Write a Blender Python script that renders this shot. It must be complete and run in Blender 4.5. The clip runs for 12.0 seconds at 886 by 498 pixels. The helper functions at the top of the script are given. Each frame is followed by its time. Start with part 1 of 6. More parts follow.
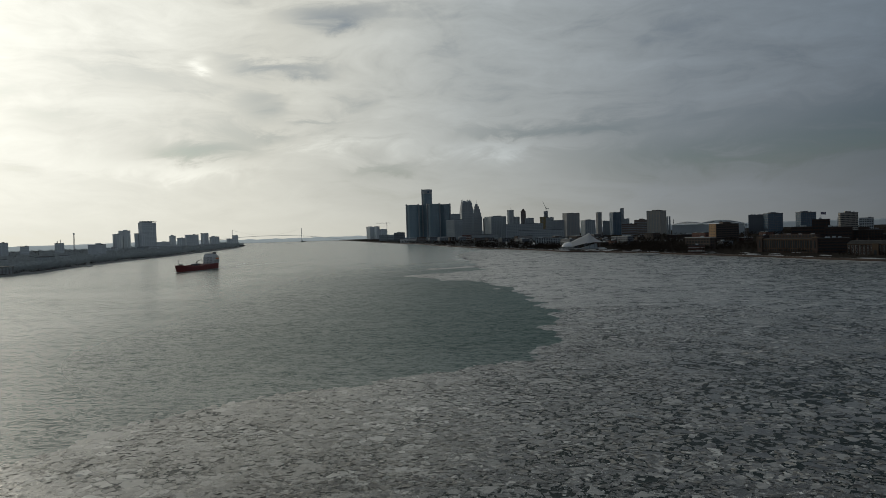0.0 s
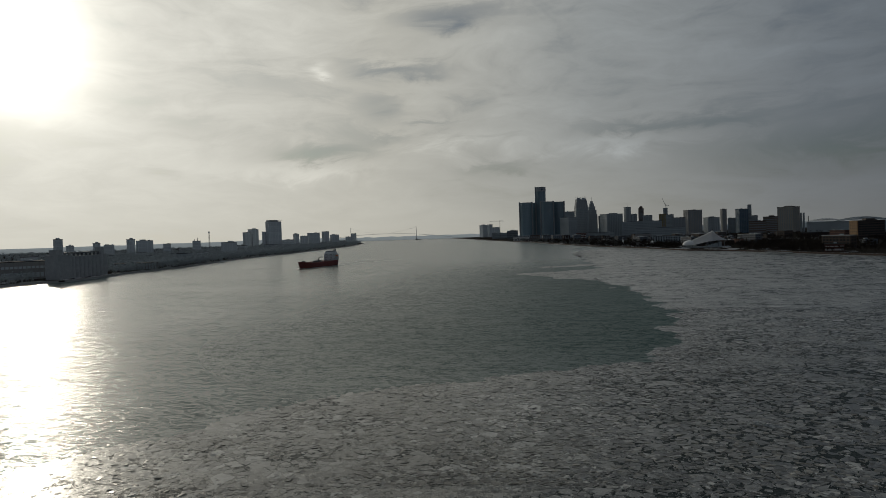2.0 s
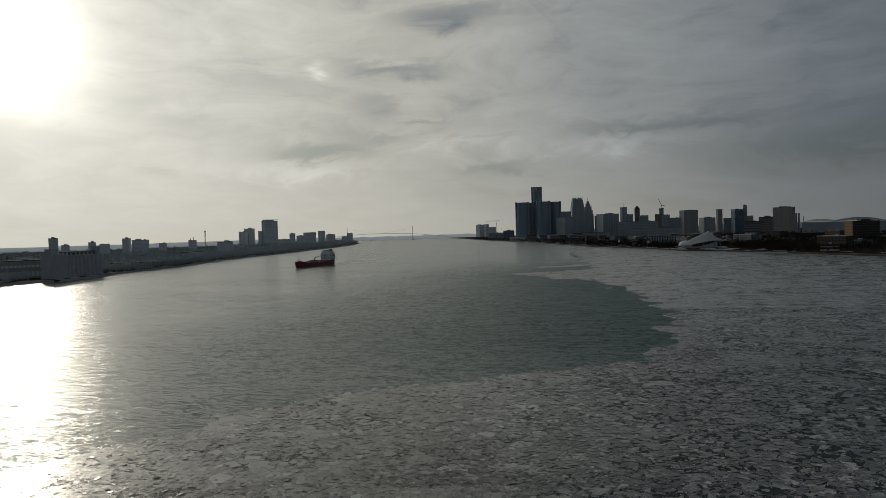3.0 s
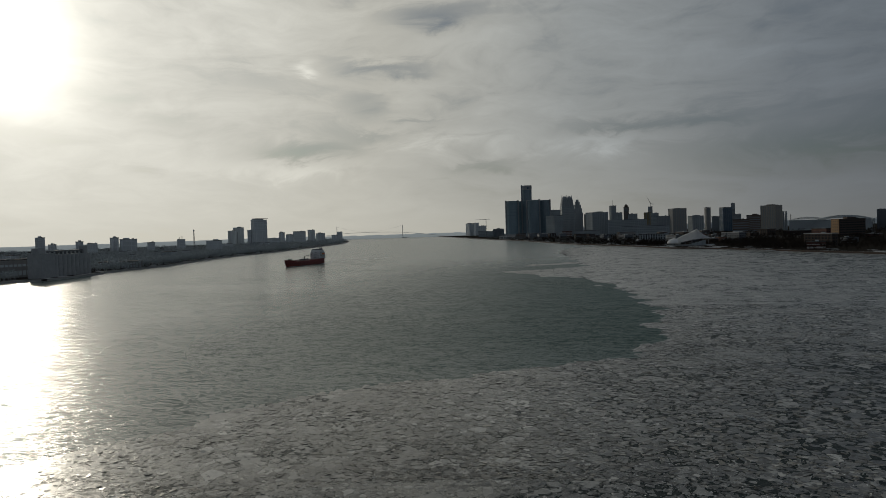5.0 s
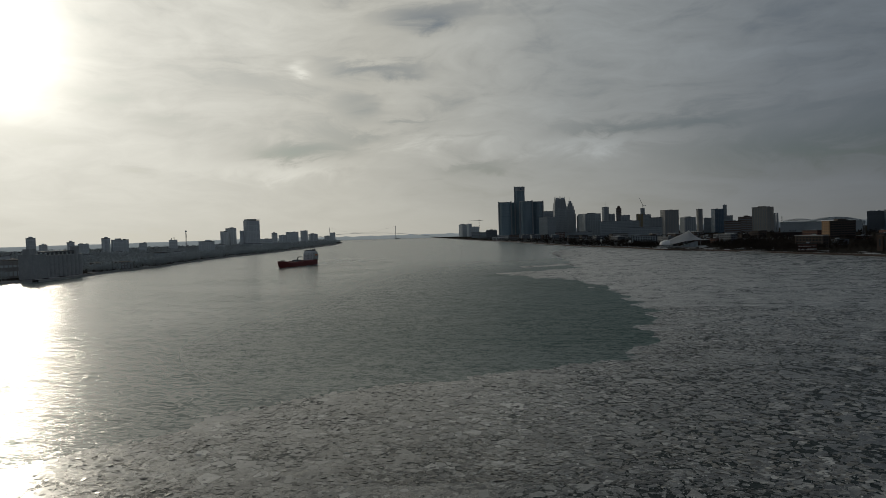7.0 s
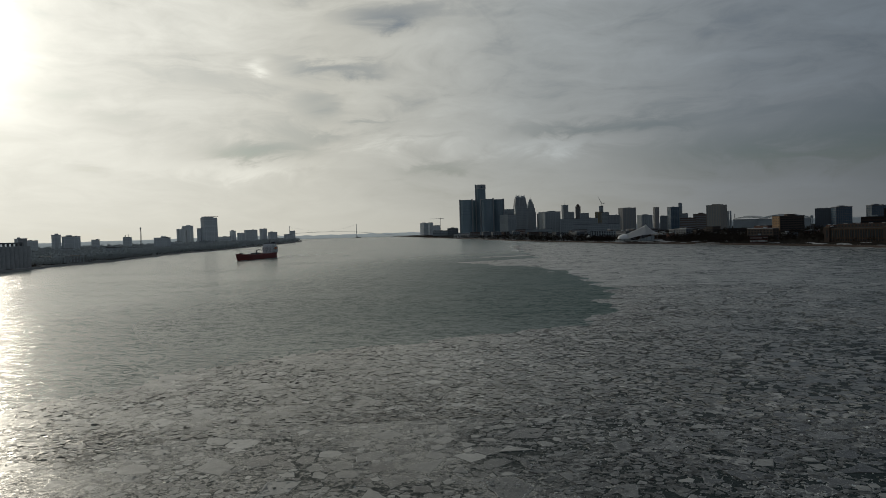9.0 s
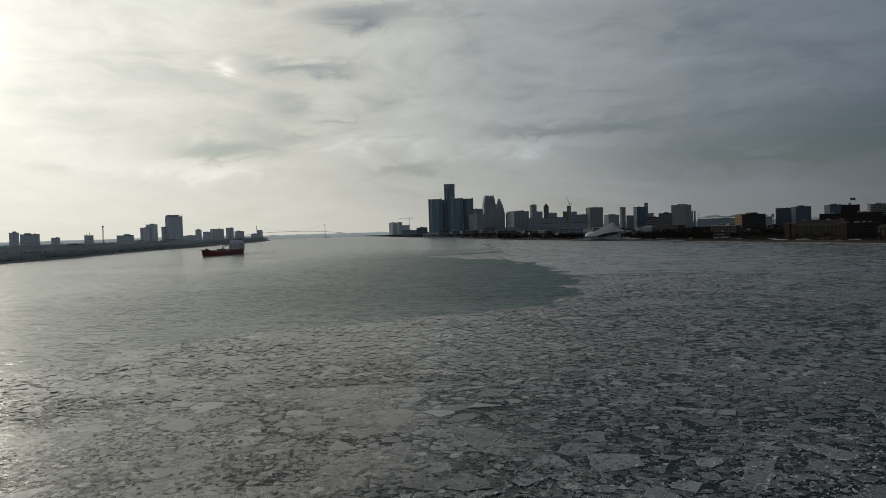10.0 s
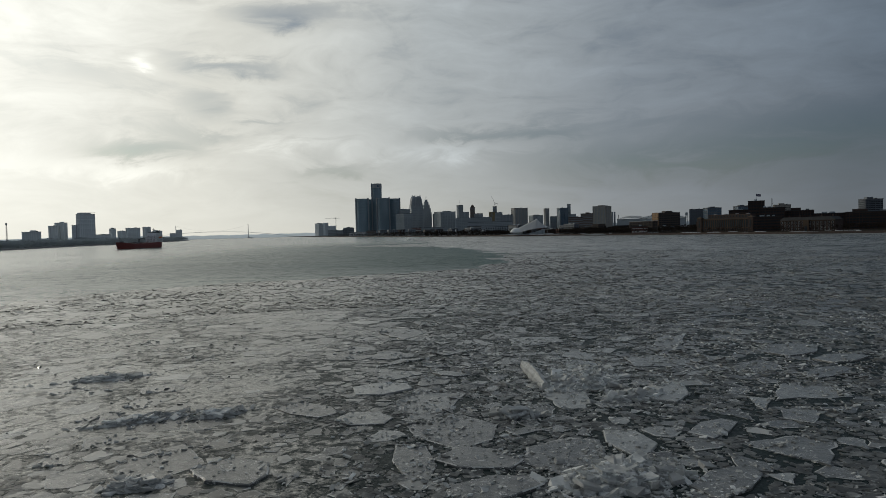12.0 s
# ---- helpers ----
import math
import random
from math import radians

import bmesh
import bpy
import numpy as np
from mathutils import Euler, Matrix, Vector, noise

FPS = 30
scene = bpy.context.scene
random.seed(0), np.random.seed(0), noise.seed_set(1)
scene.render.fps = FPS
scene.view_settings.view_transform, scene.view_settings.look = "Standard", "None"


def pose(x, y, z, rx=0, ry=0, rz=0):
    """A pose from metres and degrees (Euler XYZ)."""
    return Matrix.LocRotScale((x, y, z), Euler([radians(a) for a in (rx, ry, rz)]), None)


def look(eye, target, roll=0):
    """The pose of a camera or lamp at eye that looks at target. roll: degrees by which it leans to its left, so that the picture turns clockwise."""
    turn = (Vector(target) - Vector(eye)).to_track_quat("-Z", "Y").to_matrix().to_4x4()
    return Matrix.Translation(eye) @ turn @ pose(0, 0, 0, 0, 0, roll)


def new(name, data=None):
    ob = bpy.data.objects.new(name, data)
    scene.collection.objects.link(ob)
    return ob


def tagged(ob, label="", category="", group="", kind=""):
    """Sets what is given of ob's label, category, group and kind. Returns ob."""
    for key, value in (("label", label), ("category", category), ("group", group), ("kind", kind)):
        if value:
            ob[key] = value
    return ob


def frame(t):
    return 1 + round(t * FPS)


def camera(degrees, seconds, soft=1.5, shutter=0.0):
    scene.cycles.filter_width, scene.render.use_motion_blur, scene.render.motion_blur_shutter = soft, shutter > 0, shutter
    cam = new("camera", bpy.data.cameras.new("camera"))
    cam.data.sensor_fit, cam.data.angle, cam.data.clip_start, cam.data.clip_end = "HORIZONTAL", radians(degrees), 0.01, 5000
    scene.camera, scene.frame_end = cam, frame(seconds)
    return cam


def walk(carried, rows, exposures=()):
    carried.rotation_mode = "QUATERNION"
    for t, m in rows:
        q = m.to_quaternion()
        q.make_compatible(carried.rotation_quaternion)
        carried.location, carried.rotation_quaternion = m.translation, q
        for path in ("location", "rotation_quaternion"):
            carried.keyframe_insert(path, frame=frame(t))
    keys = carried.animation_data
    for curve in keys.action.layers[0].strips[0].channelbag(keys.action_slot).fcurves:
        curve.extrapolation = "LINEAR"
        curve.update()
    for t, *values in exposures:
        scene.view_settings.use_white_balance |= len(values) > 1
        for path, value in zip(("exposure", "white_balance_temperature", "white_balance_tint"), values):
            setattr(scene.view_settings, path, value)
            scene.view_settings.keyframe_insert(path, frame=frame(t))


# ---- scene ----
cam = camera(66.4, 12.0, soft=0.8)
PATH = [
    (0, (0.548, 1.852, 48.291), (0.511, 3.851, 48.234), -1.8),
    (0.5, (0.665, 2.852, 47.957), (0.498, 4.845, 47.904), -1.9),
    (1, (0.796, 2.502, 47.902), (0.547, 4.486, 47.851), -1.9),
    (1.5, (0.73, 1.767, 47.954), (0.412, 3.741, 47.902), -1.9),
    (2, (0.721, 1.47, 48.029), (0.353, 3.436, 47.977), -1.9),
    (2.5, (0.487, 1.566, 48.002), (0.123, 3.532, 47.949), -1.9),
    (3, (0.299, 0.989, 48.167), (-0.058, 2.956, 48.114), -1.8),
    (5, (0.177, 0.175, 47.708), (-0.151, 2.148, 47.65), -1.9),
    (5.5, (-0.069, 0.062, 47.6), (-0.391, 2.035, 47.542), -1.9),
    (6, (-0.112, -0.497, 47.945), (-0.429, 1.477, 47.888), -1.9),
    (6.5, (-0.35, -0.819, 48.137), (-0.662, 1.156, 48.082), -1.8),
    (7, (-0.296, -0.531, 48.387), (-0.603, 1.444, 48.331), -1.8),
    (9, (-0.292, -0.944, 36.307), (-0.486, 1.046, 36.249), -1.8),
    (9.5, (-0.395, -1.023, 32.743), (-0.546, 0.971, 32.683), -1.8),
    (10, (-0.445, -1.108, 29.111), (-0.548, 0.888, 29.053), -1.7),
    (10.5, (-0.359, -1.533, 25.457), (-0.413, 0.465, 25.4), -1.6),
    (11, (-0.418, -2.04, 21.656), (-0.421, -0.041, 21.6), -1.6),
    (11.5, (-0.528, -2.285, 18.021), (-0.48, -0.286, 17.968), -1.5),
    (12, (-0.48, -2.455, 14.288), (-0.368, -0.459, 14.234), -1.5),
]
walk(cam, [(t, look(e, g, r)) for t, e, g, r in PATH], exposures=[(0.0, 0.14, 6420, 7), (1.0, -0.12, 6440, 7.5), (2.0, -0.36, 6470, 8), (3.0, -0.37, 6480, 8), (5.0, -0.32, 6490, 8), (7.0, -0.30, 6490, 8), (9.0, -0.11, 6460, 7.5), (10.5, 0.11, 6350, 7.5), (12.0, 0.28, 6330, 7.7)])

# ---- world, sun ----
SUN_AZ, SUN_EL = -42.4, 14.5


def direction(az, el):
    a, e = radians(az), radians(el)
    return Vector((math.sin(a) * math.cos(e), math.cos(a) * math.cos(e), math.sin(e)))


class Nodes:
    """Short calls for shader nodes."""

    def __init__(self, tree):
        self.t = tree
        tree.nodes.clear()

    def n(self, kind, **sockets):
        node = self.t.nodes.new(kind)
        for k, v in sockets.items():
            self.put(node, k, v)
        return node

    def put(self, node, k, v):
        k = int(k[1:]) if k[0] == "i" and k[1:].isdigit() else k.replace("_", " ")
        if isinstance(v, bpy.types.NodeSocket):
            self.t.links.new(v, node.inputs[k])
        else:
            node.inputs[k].default_value = v

    def math(self, op, a, b=0.0, c=0.0, clamp=False):
        node = self.n("ShaderNodeMath", i0=a, i1=b, i2=c)
        node.operation, node.use_clamp = op, clamp
        return node.outputs[0]

    def mix(self, f, a, b, kind="MIX"):
        node = self.t.nodes.new("ShaderNodeMix")
        node.data_type, node.blend_type = "RGBA", kind
        for i, v in ((0, f), (6, a), (7, b)):
            if isinstance(v, bpy.types.NodeSocket):
                self.t.links.new(v, node.inputs[i])
            else:
                node.inputs[i].default_value = v if i == 0 else (*v, 1.0)
        return node.outputs[2]

    def ramp(self, f, *stops):
        node = self.t.nodes.new("ShaderNodeValToRGB")
        self.t.links.new(f, node.inputs[0])
        els = node.color_ramp.elements
        while len(els) < len(stops):
            els.new(0.5)
        for e, (p, c) in zip(els, stops):
            e.position = p
            e.color = (c, c, c, 1) if isinstance(c, (int, float)) else (*c, 1)
        return node.outputs[0]

    def noise(self, vec, scale, detail=4.0, rough=0.55, distort=0.0):
        node = self.n("ShaderNodeTexNoise", Vector=vec, Scale=scale, Detail=detail, Roughness=rough, Distortion=distort)
        return node.outputs[0]

    def rough_normal(self, p, normal, *layers):
        """The surface normal leaned by noise: layers of (scale, slopes)."""
        total = normal
        for scale, size in layers:
            t = self.n("ShaderNodeTexNoise", Vector=p, Scale=scale, Detail=3.0, Roughness=0.6)
            c = self.n("ShaderNodeVectorMath", i0=t.outputs["Color"], i1=(0.5, 0.5, 0.5))
            c.operation = "SUBTRACT"
            d = self.n("ShaderNodeVectorMath", i0=c.outputs[0], i1=size)
            d.operation = "MULTIPLY"
            total = self.n("ShaderNodeVectorMath", i0=total, i1=d.outputs[0]).outputs[0]
        out = self.n("ShaderNodeVectorMath", i0=total)
        out.operation = "NORMALIZE"
        return out.outputs[0]

    def mapped(self, vec, scale=(1, 1, 1), rot=0.0, loc=(0, 0, 0)):
        node = self.n("ShaderNodeMapping", Vector=vec, Scale=scale, Rotation=(0, 0, radians(rot)), Location=loc)
        return node.outputs[0]


def make_world():
    world = bpy.data.worlds.new("winter_sky")
    scene.world = world
    world.use_nodes = True
    k = Nodes(world.node_tree)
    out = k.n("ShaderNodeOutputWorld")
    sky = k.n("ShaderNodeTexSky")
    sky.sky_type, sky.sun_disc = "NISHITA", False
    sky.sun_elevation, sky.sun_rotation = radians(SUN_EL), radians(SUN_AZ)
    sky.air_density, sky.dust_density = 1.2, 1.5
    clear = k.mix(1.0, sky.outputs[0], (0.021, 0.030, 0.044), "MULTIPLY")
    way = k.n("ShaderNodeTexCoord").outputs["Generated"]
    sep = k.n("ShaderNodeSeparateXYZ", i0=way)
    sx, sy, sz = sep.outputs
    dot = k.n("ShaderNodeVectorMath", i0=way, i1=direction(SUN_AZ, SUN_EL))
    dot.operation = "DOT_PRODUCT"
    ang = k.math("DIVIDE", k.math("ARCCOSINE", k.math("MINIMUM", dot.outputs["Value"], 1.0)), math.pi)
    az = k.math("MULTIPLY", k.math("ARCTAN2", sx, sy), 180 / math.pi)
    el = k.math("MULTIPLY", k.math("ARCSINE", sz), 180 / math.pi)
    # the veil of cloud, brightest round the sun
    veil = k.ramp(ang, (0.0, (0.98, 0.94, 0.84)), (0.045, (0.86, 0.835, 0.76)), (0.09, (0.73, 0.712, 0.65)), (0.15, (0.60, 0.585, 0.53)),
                  (0.24, (0.342, 0.362, 0.37)), (0.33, (0.190, 0.216, 0.246)), (0.43, (0.097, 0.122, 0.154)), (0.56, (0.082, 0.094, 0.112)), (0.72, (0.13, 0.148, 0.175)), (1.0, (0.27, 0.30, 0.34)))
    glow = k.math("MULTIPLY", k.math("EXPONENT", k.math("MULTIPLY", ang, -85.0)), 4.2)
    glow = k.math("ADD", glow, k.math("MULTIPLY", k.math("EXPONENT", k.math("MULTIPLY", ang, -32.0)), 0.22))
    # streaks drawn out along the wind
    flat = k.n("ShaderNodeCombineXYZ", i0=az, i1=el, i2=0.0).outputs[0]
    warp = k.n("ShaderNodeTexNoise", Vector=k.mapped(flat, (0.05, 0.14, 1)), Scale=1.0, Detail=3.0)
    shift = k.n("ShaderNodeVectorMath", i0=warp.outputs[1], i1=(0.5, 0.5, 0.5))
    shift.operation = "SUBTRACT"
    big = k.n("ShaderNodeVectorMath", i0=shift.outputs[0], i1=(9.0, 4.5, 0))
    big.operation = "MULTIPLY"
    bent = k.n("ShaderNodeVectorMath", i0=flat, i1=big.outputs[0]).outputs[0]
    streak = k.noise(k.mapped(bent, (0.055, 0.21, 1), 7), 1.0, 7.0, 0.55, 0.6)
    wisp = k.noise(k.mapped(bent, (0.22, 0.62, 1), -5), 1.0, 6.0, 0.62, 0.6)
    tone = k.math("ADD", k.math("MULTIPLY", k.math("SUBTRACT", streak, 0.5), 0.95), k.math("MULTIPLY", k.math("SUBTRACT", wisp, 0.5), 0.55))
    little = k.n("ShaderNodeVectorMath", i0=big.outputs[0], i1=(0.3, 0.3, 0))
    little.operation = "MULTIPLY"
    bs = k.n("ShaderNodeSeparateXYZ", i0=k.n("ShaderNodeVectorMath", i0=flat, i1=little.outputs[0]).outputs[0])
    baz = k.math("ADD", bs.outputs[0], k.math("MULTIPLY", k.math("SUBTRACT", streak, 0.5), 9.0))
    bel = k.math("ADD", bs.outputs[1], k.math("MULTIPLY", k.math("SUBTRACT", wisp, 0.5), 3.2))

    def cloud(a, e, wa, we, amount):
        u = k.math("POWER", k.math("ABSOLUTE", k.math("DIVIDE", k.math("SUBTRACT", baz, a), wa)), 2.0)
        v = k.math("POWER", k.math("ABSOLUTE", k.math("DIVIDE", k.math("SUBTRACT", bel, e), we)), 2.0)
        return k.math("MULTIPLY", k.math("EXPONENT", k.math("MULTIPLY", k.math("ADD", u, v), -1.0)), amount)

    drawn = k.math("MULTIPLY", k.math("SUBTRACT", k.math("ADD", wisp, streak), 0.70), 4.6)
    total = tone
    for c in CLOUDS:
        total = k.math("ADD", total, k.math("MULTIPLY", cloud(*c), drawn))
    gain = k.math("MAXIMUM", k.math("ADD", 1.0, k.math("MULTIPLY", total, 0.8)), 0.25)
    lit = k.mix(1.0, veil, (1, 1, 1), "MULTIPLY")
    lit_n = k.n("ShaderNodeVectorMath", i0=lit)
    lit_n.operation = "SCALE"
    k.put(lit_n, "Scale", gain)
    # thin places let the blue sky through
    thin = k.math("MULTIPLY", k.math("SUBTRACT", -0.05, total), 1.15, clamp=True)
    both = k.mix(thin, lit_n.outputs[0], clear)
    # pale haze along the horizon
    haze = k.math("EXPONENT", k.math("MULTIPLY", k.math("ABSOLUTE", el), -0.17))
    haze_col = k.ramp(ang, (0.0, (1.0, 0.95, 0.82)), (0.12, (0.73, 0.695, 0.605)), (0.25, (0.475, 0.452, 0.39)), (0.33, (0.262, 0.262, 0.252)), (0.42, (0.124, 0.127, 0.126)), (0.56, (0.082, 0.09, 0.10)), (0.72, (0.13, 0.142, 0.16)), (1.0, (0.27, 0.29, 0.32)))
    both = k.mix(k.math("MULTIPLY", haze, 0.75), both, haze_col)
    warm = k.n("ShaderNodeVectorMath", i0=(1.0, 0.95, 0.84))
    warm.operation = "SCALE"
    k.put(warm, "Scale", glow)
    both = k.mix(1.0, both, warm.outputs[0], "ADD")
    bg = k.n("ShaderNodeBackground", Color=both, Strength=1.0)
    k.t.links.new(bg.outputs[0], out.inputs[0])


# azimuth, elevation, half widths in degrees, amount
CLOUDS = [
    (-13.7, 13.2, 4.0, 0.75, -0.27), (-9.5, 17.2, 4.0, 1.0, -0.27), (-20.3, 6.7, 3.4, 0.75, -0.41), (-15.5, 7.8, 3.2, 0.5, -0.24), (-12.0, 9.1, 1.8, 0.35, -0.18),
    (-16.3, 10.6, 2.0, 1.2, -0.18), (-31.6, 5.4, 1.7, 0.4, -0.14), (-34.0, 9.3, 1.3, 0.4, -0.06), (-31.0, 8.8, 1.8, 0.5, -0.10), (7.0, 7.8, 7.0, 0.6, -0.24),
    (12.5, 8.2, 3.0, 0.7, -0.14), (20.5, 5.2, 9.0, 1.5, -0.43), (33.0, 6.5, 9.0, 2.2, -0.32), (-6.5, 5.2, 3.2, 0.5, -0.27), (-19.8, 13.3, 0.8, 0.55, 0.30),
    (-9.0, 7.6, 6.5, 0.8, 0.24), (-20.0, 5.4, 7.0, 0.6, 0.13), (4.0, 6.5, 6.0, 0.6, 0.21), (-24.5, 12.6, 3.5, 0.8, -0.09),
]
make_world()
sun_lamp = bpy.data.lights.new("sun", "SUN")
sun_lamp.energy, sun_lamp.angle, sun_lamp.color = 0.5, radians(2.0), (1.0, 0.90, 0.74)
sun = new("sun", sun_lamp)
sun.matrix_world = look(direction(SUN_AZ, SUN_EL) * 1000, (0, 0, 0))

# ---- materials ----
_mats = {}


def surface(name, a, b, rough=0.7, metal=0.0, scale=0.2, bump=0.0, fine=6.0, per="none", spread=0.15, spec=0.4):
    """A stained surface: two colours mixed by noise at two scales, in world metres."""
    m = bpy.data.materials.new(name)
    m.use_nodes = True
    k = Nodes(m.node_tree)
    out = k.n("ShaderNodeOutputMaterial")
    pos = k.n("ShaderNodeNewGeometry")
    p = pos.outputs["Position"]
    big = k.noise(p, scale, 5.0, 0.6, 0.5)
    small = k.noise(p, scale * fine, 4.0, 0.6)
    f = k.math("ADD", k.math("MULTIPLY", k.math("SUBTRACT", big, 0.5), 1.6), k.math("MULTIPLY", k.math("SUBTRACT", small, 0.5), 0.8))
    f = k.math("ADD", f, 0.5, clamp=True)
    col = k.mix(f, a, b)
    if per != "none":
        rnd = k.n("ShaderNodeObjectInfo").outputs["Random"] if per == "object" else pos.outputs["Random Per Island"]
        g = k.math("ADD", 1.0 - spread, k.math("MULTIPLY", rnd, 2 * spread))
        s = k.n("ShaderNodeVectorMath", i0=col)
        s.operation = "SCALE"
        k.put(s, "Scale", g)
        col = s.outputs[0]
    bsdf = k.n("ShaderNodeBsdfPrincipled", Base_Color=col, Metallic=metal)
    k.put(bsdf, "Specular_IOR_Level", spec)
    k.put(bsdf, "Roughness", k.math("ADD", rough - 0.1, k.math("MULTIPLY", small, 0.2)))
    if bump:
        b = k.n("ShaderNodeBump", Strength=min(bump, 1.0), Distance=0.3 * bump, Height=small)
        k.put(bsdf, "Normal", b.outputs[0])
    k.t.links.new(bsdf.outputs[0], out.inputs[0])
    return m


# Downtown haze is lifted into these two concretes.
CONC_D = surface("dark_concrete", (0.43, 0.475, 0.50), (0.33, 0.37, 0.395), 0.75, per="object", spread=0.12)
CONC_M = surface("grey_concrete", (0.35, 0.375, 0.395), (0.27, 0.29, 0.31), 0.75, per="object", spread=0.1)
CONC_L = surface("light_concrete", (0.36, 0.355, 0.345), (0.29, 0.287, 0.28), 0.75, per="object", spread=0.08)
CONC_W = surface("pale_concrete", (0.40, 0.375, 0.33), (0.32, 0.30, 0.27), 0.75, per="object", spread=0.08)
WHITE = surface("white_paint", (0.80, 0.80, 0.78), (0.68, 0.68, 0.66), 0.5)
YELLOW = surface("yellow_brick", (0.33, 0.26, 0.12), (0.25, 0.20, 0.10), 0.8)
BRICK_D = surface("dark_brick", (0.062, 0.040, 0.033), (0.04, 0.028, 0.024), 0.85, per="object", spread=0.2)
BRICK_M = surface("brown_brick", (0.19, 0.145, 0.12), (0.14, 0.105, 0.085), 0.85, per="object", spread=0.15)
BRICK_R = surface("red_brick", (0.175, 0.09, 0.07), (0.12, 0.065, 0.052), 0.85, per="object", spread=0.15)
# Brown brick; its darkness holds the shade of the warehouse front.
BRICK_W = surface("dim_brown_brick", (0.10, 0.078, 0.066), (0.07, 0.056, 0.048), 0.85, per="object", spread=0.12)
# Sunlight on the warehouse end wall is put into this orange.
BRICK_O = surface("sunlit_orange_brick", (0.30, 0.185, 0.095), (0.21, 0.135, 0.075), 0.85, per="object", spread=0.12)
STONE = surface("limestone", (0.085, 0.055, 0.034), (0.054, 0.036, 0.024), 0.8)
BLUE = surface("blue_panel", (0.11, 0.17, 0.23), (0.08, 0.13, 0.18), 0.4, per="object", spread=0.15)
# Far-bank haze is put into this pale blue concrete.
CONC_P = surface("hazed_blue_concrete", (0.76, 0.80, 0.82), (0.64, 0.69, 0.72), 0.75, per="object", spread=0.12)
SLATE = surface("slate_cladding", (0.14, 0.16, 0.185), (0.10, 0.115, 0.135), 0.6, per="object", spread=0.15)
# Pale colour carries the haze over far-bank windows.
GLASS_P = surface("hazed_pale_glass", (0.52, 0.58, 0.61), (0.62, 0.68, 0.71), 0.3, spec=0.6)
GLASS_D = surface("dark_window_glass", (0.02, 0.024, 0.028), (0.035, 0.042, 0.047), 0.3, spec=0.14)
# Window colour raised towards blue-grey for haze over downtown.
GLASS_C = surface("hazed_window_glass", (0.21, 0.25, 0.275), (0.27, 0.31, 0.335), 0.3, spec=0.4)
GLASS_M = surface("grey_window_glass", (0.10, 0.12, 0.14), (0.14, 0.16, 0.18), 0.3, spec=0.6)
GLASS_B = surface("blue_window_glass", (0.05, 0.10, 0.15), (0.08, 0.14, 0.20), 0.25, spec=0.6)
GLASS_L = surface("bright_window_glass", (0.5, 0.52, 0.52), (0.62, 0.63, 0.62), 0.2, spec=0.6)
TEAL = surface("tinted_curtain_wall", (0.15, 0.215, 0.255), (0.20, 0.28, 0.325), 0.25, spec=0.7, per="object", spread=0.2)
ROOF = surface("roof_felt", (0.045, 0.045, 0.045), (0.075, 0.075, 0.075), 0.9, spec=0.1)
PILING = surface("rusted_piling", (0.11, 0.085, 0.07), (0.065, 0.055, 0.05), 0.85, scale=0.3, spec=0.1)
STEEL = surface("painted_steel", (0.20, 0.21, 0.22), (0.14, 0.15, 0.16), 0.5, 0.3)
EARTH = surface("winter_ground", (0.045, 0.039, 0.033), (0.026, 0.024, 0.021), 0.95, scale=0.02, fine=12, spec=0.0)
SNOW = surface("old_snow", (0.50, 0.51, 0.52), (0.26, 0.265, 0.27), 0.8, scale=0.08)
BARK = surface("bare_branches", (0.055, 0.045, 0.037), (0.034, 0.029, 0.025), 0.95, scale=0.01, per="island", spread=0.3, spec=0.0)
# Haze over distant trees lightens the next two branch colours.
BARK_G = surface("hazed_grey_branches", (0.24, 0.24, 0.235), (0.165, 0.166, 0.163), 0.95, scale=0.01, per="island", spread=0.3, spec=0.0)
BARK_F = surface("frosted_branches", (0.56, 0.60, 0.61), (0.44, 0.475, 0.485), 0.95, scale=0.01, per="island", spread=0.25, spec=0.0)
TENT = surface("white_tent_fabric", (0.80, 0.80, 0.80), (0.70, 0.70, 0.71), 0.55, scale=0.05)
SHELL = surface("white_shell_paint", (0.82, 0.82, 0.81), (0.74, 0.74, 0.73), 0.5, scale=0.05)
HULL_RED = surface("oxide_red_hull_paint", (0.27, 0.066, 0.058), (0.19, 0.050, 0.046), 0.45, scale=0.06, fine=10)
DECK_RED = surface("red_deck_paint", (0.22, 0.06, 0.045), (0.15, 0.045, 0.035), 0.7)
SHIP_WHITE = surface("white_ship_paint", (0.84, 0.85, 0.86), (0.74, 0.75, 0.76), 0.45)
BLACK = surface("black_paint", (0.03, 0.03, 0.032), (0.045, 0.045, 0.045), 0.5)
ORANGE = surface("orange_paint", (0.75, 0.22, 0.04), (0.60, 0.18, 0.04), 0.5)
SILO = surface("silo_concrete", (0.50, 0.51, 0.51), (0.33, 0.34, 0.35), 0.85, scale=0.15, fine=4)


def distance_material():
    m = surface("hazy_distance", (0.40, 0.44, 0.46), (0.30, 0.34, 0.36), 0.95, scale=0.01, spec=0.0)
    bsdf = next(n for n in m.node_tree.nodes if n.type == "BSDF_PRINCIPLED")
    # Haze glow added as emission; nothing here is a lamp.
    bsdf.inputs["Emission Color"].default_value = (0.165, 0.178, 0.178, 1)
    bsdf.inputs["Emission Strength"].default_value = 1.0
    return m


FAR = distance_material()


